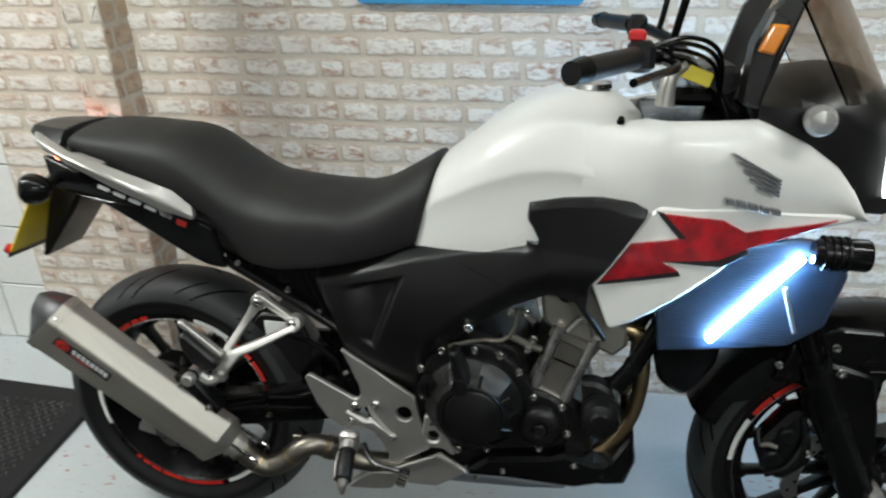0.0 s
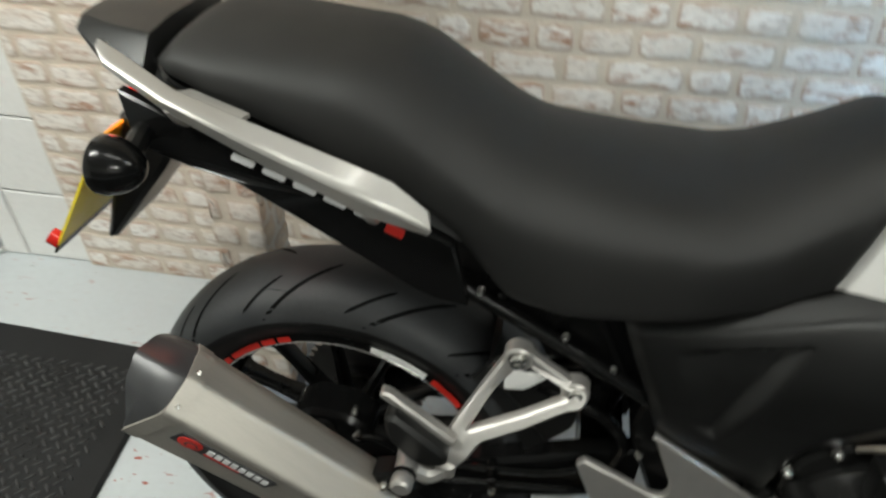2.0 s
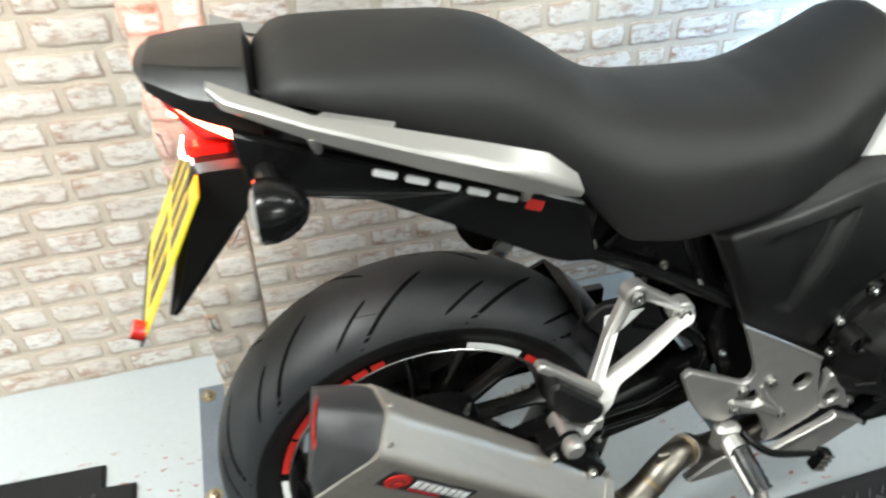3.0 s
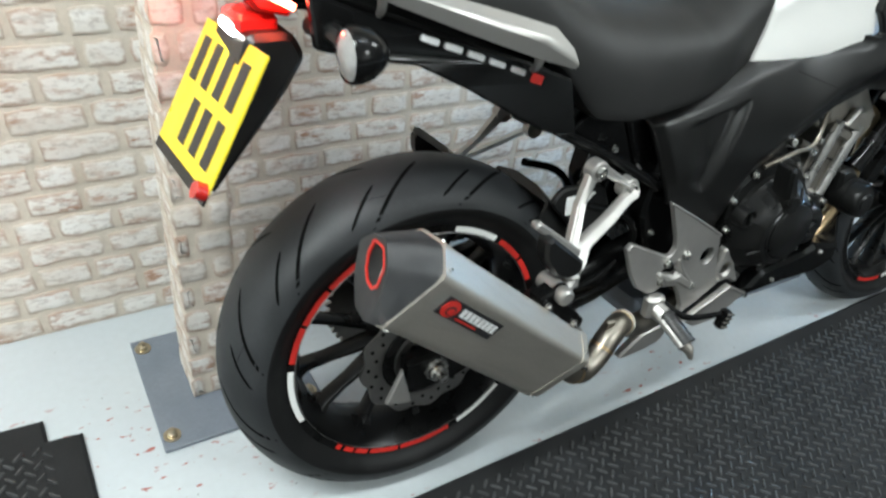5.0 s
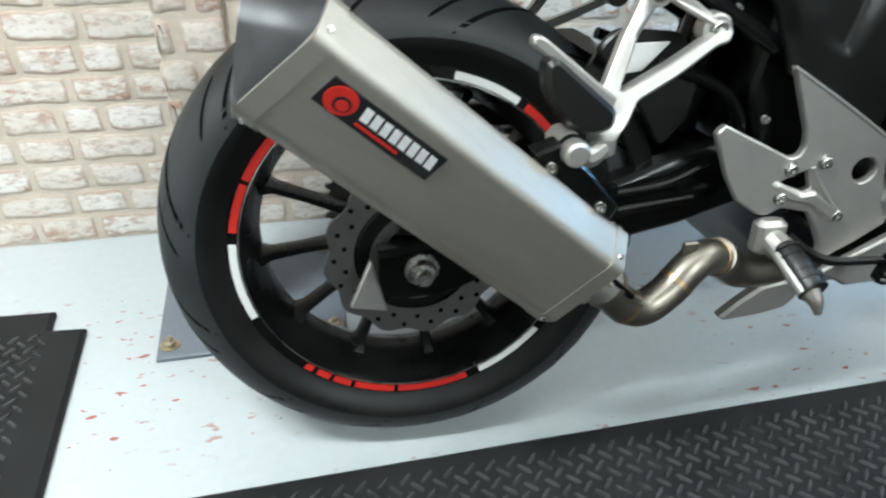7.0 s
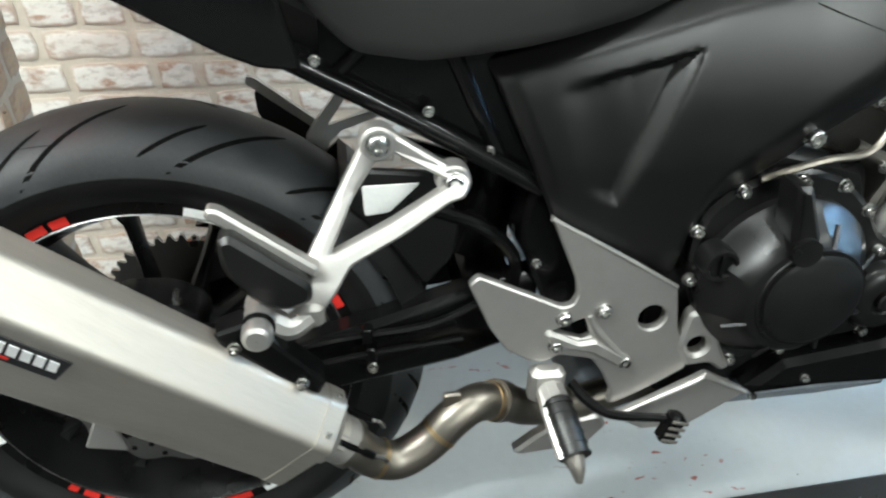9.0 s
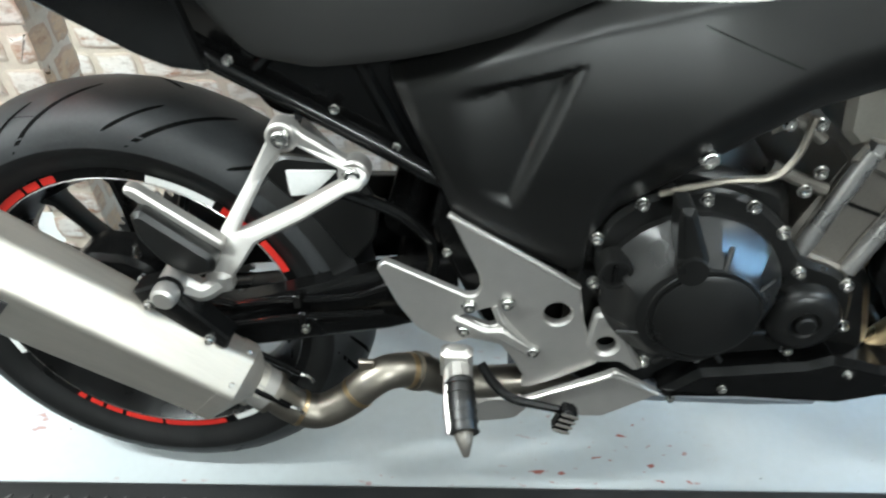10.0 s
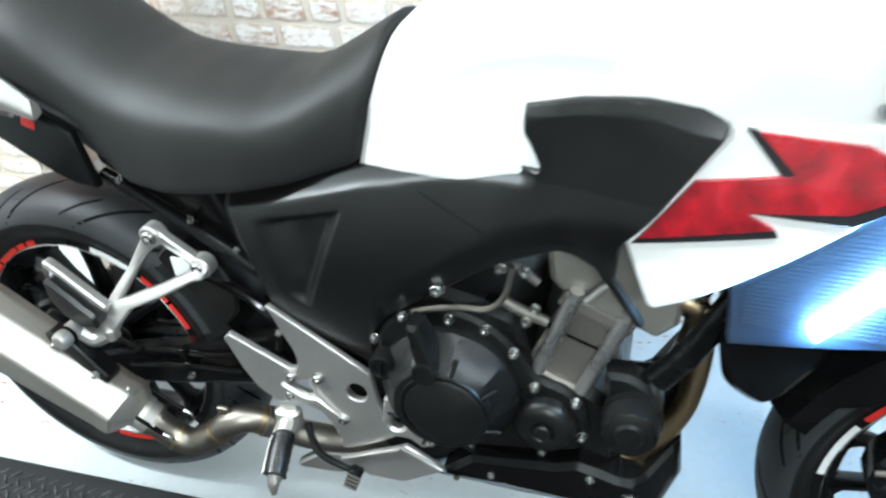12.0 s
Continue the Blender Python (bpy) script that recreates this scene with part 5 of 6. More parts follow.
for y in (-0.215, -0.160):
    part("spring", tube(bmesh.new(), [(0.188, y, 0.345), (0.232, y + 0.008, 0.305)], 0.0042, 8), M_FRAME, link, "black sleeved exhaust spring")
    part("spring_hook", tube(bmesh.new(), [(0.232, y + 0.008, 0.305), (0.243, y + 0.010, 0.298), (0.247, y + 0.012, 0.288)], 0.0025, 6), M_BOLT, link)
part("pipe_tab", box(bmesh.new(), 0.312, 0.332, -0.168, -0.160, 0.324, 0.346, 0.002), M_STEEL, link)
# belly pan
bp_ = part("belly_pan", slab([(0.679, 0.305), (0.724, 0.344), (0.845, 0.362), (0.872, 0.374), (0.902, 0.368), (0.932, 0.360), (0.962, 0.364), (0.985, 0.390), (1.003, 0.408), (1.014, 0.332), (0.996, 0.290), (0.945, 0.314), (0.895, 0.297), (0.780, 0.299)], -0.160, 0.10, 0.008, shape=lambda x, z: 0.95 * max(0, x - 0.950), fine=0.02), M_FRAME, bike, "matt black belly pan")
part("skid_guard", slab([(0.500, 0.232), (0.520, 0.250), (0.560, 0.256), (0.615, 0.262), (0.676, 0.297), (0.780, 0.299), (0.880, 0.298), (0.878, 0.285), (0.800, 0.262), (0.680, 0.238), (0.560, 0.218), (0.505, 0.210)], -0.150, 0.10, 0.006, shape=lambda x, z: 0.9 * max(0, 0.285 - z)), M_STEELPLATE, bp_, "dark metal under-guard")
part("guard_tip", slab([(0.410, 0.200), (0.440, 0.226), (0.470, 0.246), (0.520, 0.252), (0.530, 0.232), (0.510, 0.206), (0.470, 0.198), (0.420, 0.194)], -0.124, -0.108, 0.004, r=0.006), M_ALU, bp_, "bright metal guard tip")
for bx, bz in ((0.754, 0.319), (0.700, 0.288), (0.893, 0.352)):
    part("bolt", bolt(bx, -0.161 if bz > 0.3 else -0.15, bz, 0.005, 0.004), M_BOLT, bp_)

# clutch cover with its rim bolts
CX, CZ = 0.690, 0.455
case_loop = [(0.583, 0.500), (0.590, 0.540), (0.625, 0.572), (0.685, 0.588), (0.738, 0.575), (0.780, 0.540), (0.808, 0.497), (0.852, 0.484), (0.876, 0.460), (0.884, 0.405), (0.872, 0.380), (0.830, 0.366), (0.776, 0.358), (0.660, 0.335), (0.620, 0.380), (0.592, 0.440)]
cc = part("clutch_cover", slab(case_loop, -0.140, -0.110, 0.006, r=0.02), M_ENGINE, bike, "black clutch cover with bright rim bolts")
dome = bmesh.new()
rings = []
for r, y, k in ((0.099, -0.138, 0), (0.0985, -0.150, 0), (0.096, -0.155, 0.35), (0.090, -0.163, 1), (0.078, -0.180, 1), (0.071, -0.1885, 0.5), (0.0645, -0.193, 0), (0.060, -0.1945, 0), (0.0005, -0.196, 0)):
    ring = []
    for i in range(72):
        a = 2 * math.pi * i / 72
        step = 2 * math.pi / 9
        facet = math.cos(step / 2) / math.cos((a % step) - step / 2)
        ring.append((CX + r * (1 + k * (facet - 1)) * math.cos(a), y, CZ + 0.004 + r * (1 + k * (facet - 1)) * math.sin(a)))
    rings.append(ring)
skin(dome, rings, True, False)
part("dome", dome, M_ENGINE, cc, "", 18)
part("flat_cap", revolve(bmesh.new(), [(0.0005, -0.2015), (0.050, -0.201), (0.055, -0.198), (0.056, -0.190)], (CX + 0.008, 0, CZ + 0.006), 40), M_ENGINE, cc)
part("cap_step", revolve(bmesh.new(), [(0.0565, -0.1935), (0.0575, -0.1965), (0.0600, -0.1965), (0.0615, -0.1930)], (CX + 0.006, 0, CZ + 0.006), 48), M_ENGINE, cc)
for a in (205, 250, 300, 340, 30, 75):
    c, s = math.cos(radians(a)), math.sin(radians(a))
    part("rib", tube(bmesh.new(), [(CX + 0.063 * c, -0.1925, CZ + 0.004 + 0.063 * s), (CX + 0.086 * c, -0.181, CZ + 0.004 + 0.086 * s)], 0.003, 6), M_ENGINE, cc)
fill = part("filler_cap", revolve(bmesh.new(), [(0.0005, -0.163), (0.013, -0.163), (0.0145, -0.167), (0.018, -0.167), (0.019, -0.163), (0.020, -0.140)], (0.602, -0.006, 0.494), 22), M_ENGINE, cc, "black oil filler cap")
part("cap_slot", box(bmesh.new(), 0.600, 0.604, -0.174, -0.166, 0.481, 0.507, 0.001), M_FRAME, fill)
part("cable_arm", slab([(0.648, 0.592), (0.664, 0.592), (0.690, 0.530), (0.682, 0.512), (0.664, 0.512), (0.656, 0.535)], -0.196, -0.160, 0.006), M_ENGINE, cc)
part("arm_boss", rod((0.672, -0.150, 0.522), (0.672, -0.202, 0.522), 0.016, 16), M_ENGINE, cc)
for bx, bz in ((0.583, 0.520), (0.625, 0.565), (0.690, 0.573), (0.739, 0.566), (0.777, 0.535), (0.807, 0.484), (0.862, 0.469), (0.875, 0.411), (0.823, 0.371), (0.586, 0.460), (0.617, 0.396), (0.660, 0.342), (0.720, 0.354)):
    part("bolt", bolt(bx, -0.141, bz, 0.0062, 0.007), M_BOLT, cc)
alt = part("pulse_cover", revolve(bmesh.new(), [(0.0005, -0.158), (0.014, -0.158), (0.018, -0.162), (0.030, -0.162), (0.038, -0.158), (0.043, -0.150), (0.045, -0.130)], (0.823, 0, 0.425), 32), M_ENGINE, bike, "round black crankshaft cover")
part("inspection_cap", revolve(bmesh.new(), [(0.0005, -0.166), (0.010, -0.166), (0.012, -0.164), (0.012, -0.158)], (0.823, 0, 0.425), 20), M_PLASTIC, alt)
part("engine_bolt", bolt(0.679, -0.150, 0.626, 0.0085, 0.01), M_BOLT, bike)
part("engine_pipe", tube(bmesh.new(), [(0.640, -0.142, 0.578), (0.700, -0.150, 0.600), (0.745, -0.150, 0.606), (0.765, -0.146, 0.630), (0.772, -0.142, 0.668)], 0.0042, 8), M_STEEL, bike, "thin bright coolant pipe")

# cylinders and head, leaning forward
cyl = part("cylinder", slab([(0.788, 0.498), (0.836, 0.618), (0.842, 0.632), (0.912, 0.600), (0.868, 0.466)], -0.118, 0.12, 0.006), M_ENGGREY, bike, "grey cast cylinder block")
head_ = part("cylinder_head", slab([(0.830, 0.625), (0.815, 0.640), (0.808, 0.690), (0.816, 0.740), (0.880, 0.735), (0.930, 0.680), (0.975, 0.634), (0.974, 0.600), (0.949, 0.575), (0.915, 0.590)], -0.120, 0.12, 0.008), M_HEADGREY, bike, "grey cast cylinder head")
part("head_lug", slab([(0.862, 0.622), (0.884, 0.655), (0.899, 0.652), (0.905, 0.640), (0.914, 0.606)], -0.134, -0.110, 0.005, r=0.004), M_HEADGREY, head_)
part("head_band", slab([(0.826, 0.614), (0.836, 0.634), (0.925, 0.596), (0.915, 0.578)], -0.130, 0.12, 0.004), M_ENGGREY, head_)
for a, b, r in (((0.808, 0.502), (0.847, 0.626), 0.0095), ((0.866, 0.478), (0.912, 0.607), 0.0095)):
    post = part("side_post", tube(bmesh.new(), [(a[0], -0.126, a[1]), (b[0], -0.126, b[1])], [r, r * 1.1], 12), M_ALUDARK, cyl, "bright cast stud post")
    part("post_web", slab([(a[0] - 0.010, a[1] + 0.003), (a[0] + 0.010, a[1] - 0.003), (b[0] + 0.010, b[1] - 0.010), (b[0] - 0.010, b[1] - 0.004)], -0.124, -0.110, 0.004), M_ENGGREY, cyl)
    part("post_nut", rod((b[0], -0.126, b[1] - 0.002), (b[0] + 0.003, -0.126, b[1] + 0.010), 0.0100, 6), M_ALUDARK, cyl)
part("head_seam", slab([(0.806, 0.572), (0.808, 0.575), (0.900, 0.542), (0.899, 0.538)], -0.1200, -0.112, 0.0005, r=0.0005), M_GAPSHADE, cyl)
part("base_flange", slab([(0.784, 0.503), (0.790, 0.512), (0.872, 0.478), (0.870, 0.466)], -0.128, 0.10, 0.004), M_ENGGREY, cyl)
part("lifting_lug", tube(bmesh.new(), [(0.863, -0.132, 0.627), (0.874, -0.133, 0.643), (0.885, -0.133, 0.655), (0.898, -0.132, 0.651)], [0.0055, 0.006, 0.006, 0.004], 10, 3), M_ALU, head_, "bright cast lug edge")
part("head_plug", revolve(bmesh.new(), [(0.0005, -0.132), (0.012, -0.132), (0.016, -0.128), (0.017, -0.12)], (0.857, 0, 0.699), 20), M_ENGINE, head_)
for pts, r in (([(0.752, -0.120, 0.603), (0.782, -0.121, 0.590), (0.815, -0.118, 0.576)], 0.0075), ([(0.745, -0.112, 0.640), (0.770, -0.112, 0.650), (0.800, -0.112, 0.63)], 0.006)):
    part("engine_union", tube(bmesh.new(), pts, r, 10), M_ENGGREY, bike)
for bx, bz in ((0.800, 0.602), (0.755, 0.655), (0.785, 0.655), (0.790, 0.580)):
    part("engine_bolt", bolt(bx, -0.130, bz, 0.006, 0.006), M_BOLT, bike)
part("filter_housing", slab([(0.893, 0.530), (0.925, 0.532), (0.954, 0.515), (0.968, 0.480), (0.966, 0.440), (0.920, 0.440), (0.902, 0.470)], -0.146, -0.112, 0.007, r=0.012), M_ENGINE, bike, "black oil filter housing")
filt = part("oil_filter", tube(bmesh.new(), [(0.936, -0.105, 0.476), (0.934, -0.176, 0.473), (0.934, -0.186, 0.473)], [0.036, 0.036, 0.031], 24, 3), M_ENGINE, bike, "black oil filter canister")
part("filter_rim", tube(bmesh.new(), [(0.935, -0.150, 0.4735), (0.935, -0.158, 0.4735)], 0.0385, 24), M_ENGINE, filt)
part("filter_end", tube(bmesh.new(), [(0.934, -0.186, 0.473), (0.934, -0.190, 0.473)], [0.020, 0.016], 20), M_ENGINE, filt)
for y in (-0.102, 0.03):
    part("header_pipe", tube(bmesh.new(), [(0.968, y, 0.632), (0.994, y, 0.618), (1.005, y, 0.570), (1.005, y, 0.505), (0.996, y, 0.450), (0.976, y, 0.402), (0.950, y, 0.364), (0.915, y, 0.340)], 0.0150, 16), M_GOLDPIPE, bike, "heat-tinted exhaust header pipe")
# dark parts between engine and wheel
part("coolant_arm", tube(bmesh.new(), [(0.900, -0.100, 0.503), (0.935, -0.102, 0.512), (0.975, -0.110, 0.526)], [0.010, 0.009, 0.011], 12), M_FRAME, bike)
part("radiator_hose", tube(bmesh.new(), [(0.960, -0.122, 0.520), (0.980, -0.126, 0.553), (1.003, -0.128, 0.600), (1.022, -0.128, 0.645), (1.060, -0.120, 0.710)], [0.019, 0.017, 0.0165, 0.0165, 0.0165], 16), M_FRAME, bike, "black rubber radiator hose")
for hx, hz, gx, gz in ((0.985, 0.563, 0.990, 0.573), (1.012, 0.620, 1.016, 0.630)):
    part("hose_clip", tube(bmesh.new(), [(hx, -0.1265, hz), (gx, -0.127, gz)], 0.0182, 16), M_GLOSSBLACK, bike)
part("down_tube", tube(bmesh.new(), [(0.982, -0.085, 0.600), (1.000, -0.085, 0.650), (1.05, -0.085, 0.74), (1.10, -0.06, 0.86)], 0.013, 12), M_FRAME, bike)
part("radiator_bib", slab([(1.014, 0.650), (1.017, 0.605), (1.028, 0.560), (1.050, 0.541), (1.076, 0.530), (1.094, 0.545), (1.125, 0.600), (1.130, 0.650)], -0.160, -0.07, 0.010, r=0.012), M_FRAME, bike, "dark lower radiator side panel")

# tank: a lofted shell with a crowned top
ttop = piecewise([(0.585, 0.915), (0.615, 0.944), (0.67, 0.980), (0.74, 1.028), (0.79, 1.056), (0.83, 1.064), (0.90, 1.060), (0.945, 1.042), (0.985, 1.000), (1.02, 0.975)])
twide = piecewise([(0.585, 0.102), (0.65, 0.124), (0.72, 0.146), (0.80, 0.162), (0.90, 0.172), (1.02, 0.170)])
crease = piecewise([(0.585, 0.085), (0.68, 0.095), (0.80, 0.125), (1.02, 0.130)])
tlow = piecewise([(0.585, 0.735), (0.62, 0.730), (0.77, 0.755), (0.81, 0.770), (0.84, 0.855), (0.88, 0.868), (1.02, 0.872)])
bm = bmesh.new()
rings = []
for x in np.linspace(0.585, 1.02, 24):
    zt = float(np.mean([ttop(x + d) for d in (-0.015, 0, 0.015)]))
    w, zl = twide(x), tlow(x)
    q = crease(x)
    half = [(0, zt), (0.32 * w, zt - 0.03 * q), (0.60 * w, zt - 0.13 * q), (0.80 * w, zt - 0.34 * q), (0.93 * w, zt - 0.65 * q), (0.995 * w, zt - 0.94 * q), (1.0 * w, zt - q), (0.985 * w, zt - q - 0.008), (0.955 * w, max(zl + 0.01, zt - q - 0.035)), (0.965 * w, zl + 0.004), (0.95 * w, zl)]
    lean = 0.27 * max(0, 1 - (x - 0.585) / 0.12)
    rings.append([(x + lean * (z - 0.86) - 0.006, -y, z) for y, z in half] + [(x + lean * (z - 0.86) - 0.006, y, z) for y, z in half[::-1][:-1]])
skin(bm, rings)
tank = part("fuel_tank", bm, M_WHITE, bike, "pearl white fuel tank", 50)
sub = tank.modifiers.new("soft", "SUBSURF")
sub.levels = sub.render_levels = 1
part("filler_lid", revolve(bmesh.new(), [(0.0005, 0.008), (0.040, 0.008), (0.045, 0.005), (0.046, -0.004)], (0.865, 0.0, 1.062), 28, "Z"), M_CHROME, tank, "bright fuel filler lid")
part("tank_bolt", tube(bmesh.new(), [(0.924, -0.142, 1.020), (0.925, -0.146, 1.028)], [0.007, 0.005], 12), M_FRAME, tank)

# white side fairing wings, one each side
wing_y = eased([(0.86, -0.182), (0.93, -0.192), (1.05, -0.196), (1.16, -0.192), (1.25, -0.176), (1.32, -0.150)], 0.05)
def tank_y(x, z):
    """The tank's half width at a height."""
    zt, w = ttop(x), twide(x)
    return -float(np.interp(zt - z, tuple(f * crease(x) for f in (0, 0.03, 0.13, 0.34, 0.65, 1.0, 1.3)), (0, 0.32 * w, 0.60 * w, 0.80 * w, 0.93 * w, w, 0.955 * w)))


upper = piecewise([(0.870, 1.005), (0.93, 1.022), (0.975, 1.029), (1.060, 1.033), (1.130, 1.038), (1.175, 1.017), (1.210, 1.000), (1.262, 0.964), (1.295, 0.925), (1.308, 0.900), (1.318, 0.884)])
lower = piecewise([(0.870, 0.872), (0.905, 0.872), (0.955, 0.870), (0.985, 0.872), (1.007, 0.884), (1.045, 0.862), (1.090, 0.870), (1.14, 0.865), (1.27, 0.882), (1.318, 0.878)])
for sy in (1, -1):
    bm = bmesh.new()
    rows = []
    xs = np.linspace(0.870, 1.318, 34)
    for x in xs:
        zu, zl, y = upper(x), lower(x), wing_y(x)
        col = []
        for f in (0.0, 0.06, 0.2, 0.4, 0.6, 0.8, 0.94, 1.0):
            z = zu + (zl - zu) * f
            bulge = 0.016 * math.sin(math.pi * min(1, f * 0.9 + 0.05)) + (-0.012 if f == 0 else 0) + (0.010 * (1 - abs(f - 0.30) / 0.3) if abs(f - 0.3) < 0.3 else 0) * (1 - abs(x - 1.05) / 0.3 if abs(x - 1.05) < 0.3 else 0)
            ease = min(1, max(0, (x - 0.872) / 0.13))
            ease = ease * ease * (3 - 2 * ease)
            yy = (tank_y(min(x, 1.0), z) - 0.001) * (1 - ease) + (y - bulge + 0.012) * ease
            col.append((x, sy * yy, z))
        col += [(x, sy * (col[-1][1] * sy + 0.012), zl + 0.004), (x, sy * (col[0][1] * sy + 0.014), zu - 0.004)]
        rows.append(col)
    skin(bm, rows)
    wg = part("side_fairing", bm, M_WHITE, bike, "pearl white side fairing with red flash decal", 50)
    # lower blade of the fairing, with the red flash across it
    blade_y = lambda x, z, s=sy: s * (wing_y(x) + 0.06 * max(0, 0.80 - z))
    blade = [(0.896, 0.756), (0.899, 0.742), (0.930, 0.668), (0.938, 0.665), (0.970, 0.682), (1.007, 0.708), (1.060, 0.752), (1.100, 0.790), (1.140, 0.835), (1.200, 0.856), (1.300, 0.880), (1.300, 0.890), (1.13, 0.900), (0.995, 0.893), (0.985, 0.884), (0.935, 0.808)]
    part("fairing_blade", slab(blade, 0.0, 0.012 * sy, 0.004, shape=blade_y, fine=0.04), M_WHITE, wg)
    if sy > 0:
        part("decal_edge", slab([(0.905, 0.748), (0.912, 0.757), (1.036, 0.787), (1.040, 0.779)], -0.0035, 0.001, 0.0005, shape=blade_y, r=0.001, fine=0.04), M_BLACKDECAL, wg)
        part("decal_edge", slab([(0.990, 0.889), (1.003, 0.886), (1.040, 0.848), (1.050, 0.840), (1.032, 0.842)], -0.0040, 0.001, 0.0005, shape=blade_y, r=0.001, fine=0.04), M_BLACKDECAL, wg)
        part("decal_edge", slab([(1.007, 0.803), (1.095, 0.812), (1.138, 0.834), (1.142, 0.826), (1.100, 0.800)], -0.0038, 0.001, 0.0005, shape=blade_y, r=0.001, fine=0.04), M_BLACKDECAL, wg)
        part("red_flash", slab([(0.911, 0.756), (0.956, 0.830), (1.042, 0.846), (1.003, 0.885), (1.095, 0.880), (1.132, 0.862), (1.150, 0.866), (1.272, 0.884), (1.200, 0.858), (1.135, 0.834), (1.095, 0.812), (1.007, 0.803), (1.036, 0.788)], -0.0048, 0.001, 0.0005, shape=blade_y, r=0.002, fine=0.04), M_RED, wg, "mottled red flash decal")
        # maker's wing mark and word as plain bars
        for k in range(5):
            x0, z0 = 1.090 + 0.011 * k, 0.991 - 0.013 * k
            part("mark_bar", slab([(x0, z0), (x0 + 0.007, z0 - 0.001), (1.169, 0.952 - 0.0058 * k), (1.167, 0.9485 - 0.0058 * k)], -0.020, -0.008, 0.0005, shape=lambda x, z: wing_y(x), r=0.0005), M_GREYDECAL, wg)
        for k in range(5):
            x0 = 1.092 + k * 0.0175
            z0 = 0.920 - k * 0.0035
            part("mark_bar", slab([(x0, z0), (x0 + 0.013, z0 - 0.0025), (x0 + 0.014, z0 - 0.012), (x0 + 0.001, z0 - 0.0095)], -0.0175, -0.006, 0.0005, shape=lambda x, z: wing_y(x), r=0.0005), M_GREYDECAL, wg)

# radiator side cowl with slats, spot lamp and slanted LED strip
cowl_loop = [(1.020, 0.628), (1.010, 0.704), (1.060, 0.748), (1.100, 0.786), (1.145, 0.830), (1.220, 0.850), (1.290, 0.845), (1.300, 0.790), (1.280, 0.700), (1.230, 0.660), (1.100, 0.638)]
for sy in (-1, 1):
    # Cowl and fins carry the blue LED glow in their colour.
    cowl = part("radiator_cowl", slab(cowl_loop, sy * 0.176, sy * 0.166, 0.003), M_LEDTINT, bike, "dark radiator side cowl tinted with the LED glow")
    part("led_strip", tube(bmesh.new(), [(1.100, sy * 0.1835, 0.661), (1.160, sy * 0.1835, 0.738), (1.226, sy * 0.1835, 0.822)], [0.006, 0.0065, 0.006], 10), M_LED, bike, "bright blue-white LED strip light")
    left_edge = piecewise([(0.650, 1.017), (0.704, 1.014), (0.748, 1.064), (0.786, 1.104), (0.830, 1.150)])
    right_edge = piecewise([(0.650, 1.105), (0.660, 1.225), (0.700, 1.275), (0.790, 1.294), (0.830, 1.290)])
    for k in range(31):
        z = 0.661 + 0.0053 * k
        part("fin", box(bmesh.new(), left_edge(z) + 0.012, right_edge(z) - 0.006, sy * 0.1760 - 0.0006, sy * 0.1760 + 0.0006, z - 0.0014, z + 0.0014, 0.0005), M_LEDTINT, cowl)
spot = part("spot_lamp", revolve(bmesh.new(), [(0.0005, 1.232), (0.018, 1.233), (0.022, 1.238), (0.025, 1.26), (0.026, 1.31), (0.024, 1.314), (0.0005, 1.310)], (0, -0.200, 0.838), 22, "X"), M_GLOSSBLACK, bike, "small round black spot lamp")
for k in range(4):
    part("cooling_fin", revolve(bmesh.new(), [(0.020, 1.244 + k * 0.011), (0.0285, 1.245 + k * 0.011), (0.0285, 1.249 + k * 0.011), (0.020, 1.250 + k * 0.011)], (0, -0.200, 0.838), 22, "X"), M_FRAME, spot)
part("strut_bar", tube(bmesh.new(), [(1.205, -0.19, 0.770), (1.232, -0.185, 0.690)], 0.004, 8), M_ALU, bike)

# fork, front mudguard and caliper
for sy in (-1, 1):
    fk = part("fork_leg", tube(bmesh.new(), [(1.440, sy * 0.092, 0.285), (1.412, sy * 0.092, 0.350), (1.345, sy * 0.092, 0.50), (1.302, sy * 0.092, 0.60)], [0.028, 0.033, 0.031, 0.029], 18, 3), M_FRAME, bike, "black telescopic fork leg")
    part("stanchion", tube(bmesh.new(), [(1.302, sy * 0.092, 0.60), (1.09, sy * 0.098, 1.07)], 0.0205, 14), M_FRAME, fk)
    part("fork_bottom", slab([(1.290, 0.560), (1.325, 0.602), (1.405, 0.582), (1.424, 0.490), (1.440, 0.370), (1.430, 0.320), (1.390, 0.330), (1.340, 0.430), (1.300, 0.500)], sy * 0.112, sy * 0.078, 0.006, r=0.012), M_FRAME, fk)
    part("bolt", bolt(1.345, -0.113 if sy < 0 else 0.107, 0.585, 0.007, 0.006), M_BOLT, fk)
cp = part("front_caliper", slab([(1.236, 0.425), (1.234, 0.385), (1.250, 0.352), (1.286, 0.340), (1.330, 0.388), (1.322, 0.440), (1.302, 0.500), (1.278, 0.490), (1.256, 0.455)], -0.112, -0.060, 0.010, r=0.012), M_GLOSSBLACK, bike, "black front brake caliper")
for px_, pz_ in ((1.258, 0.394), (1.278, 0.446)):
    boss = bmesh.new()
    revolve(boss, [(0.0005, -0.122), (0.013, -0.122), (0.017, -0.119), (0.019, -0.110)], (px_, 0, pz_), 24)
    part("piston_boss", boss, M_GLOSSBLACK, cp)
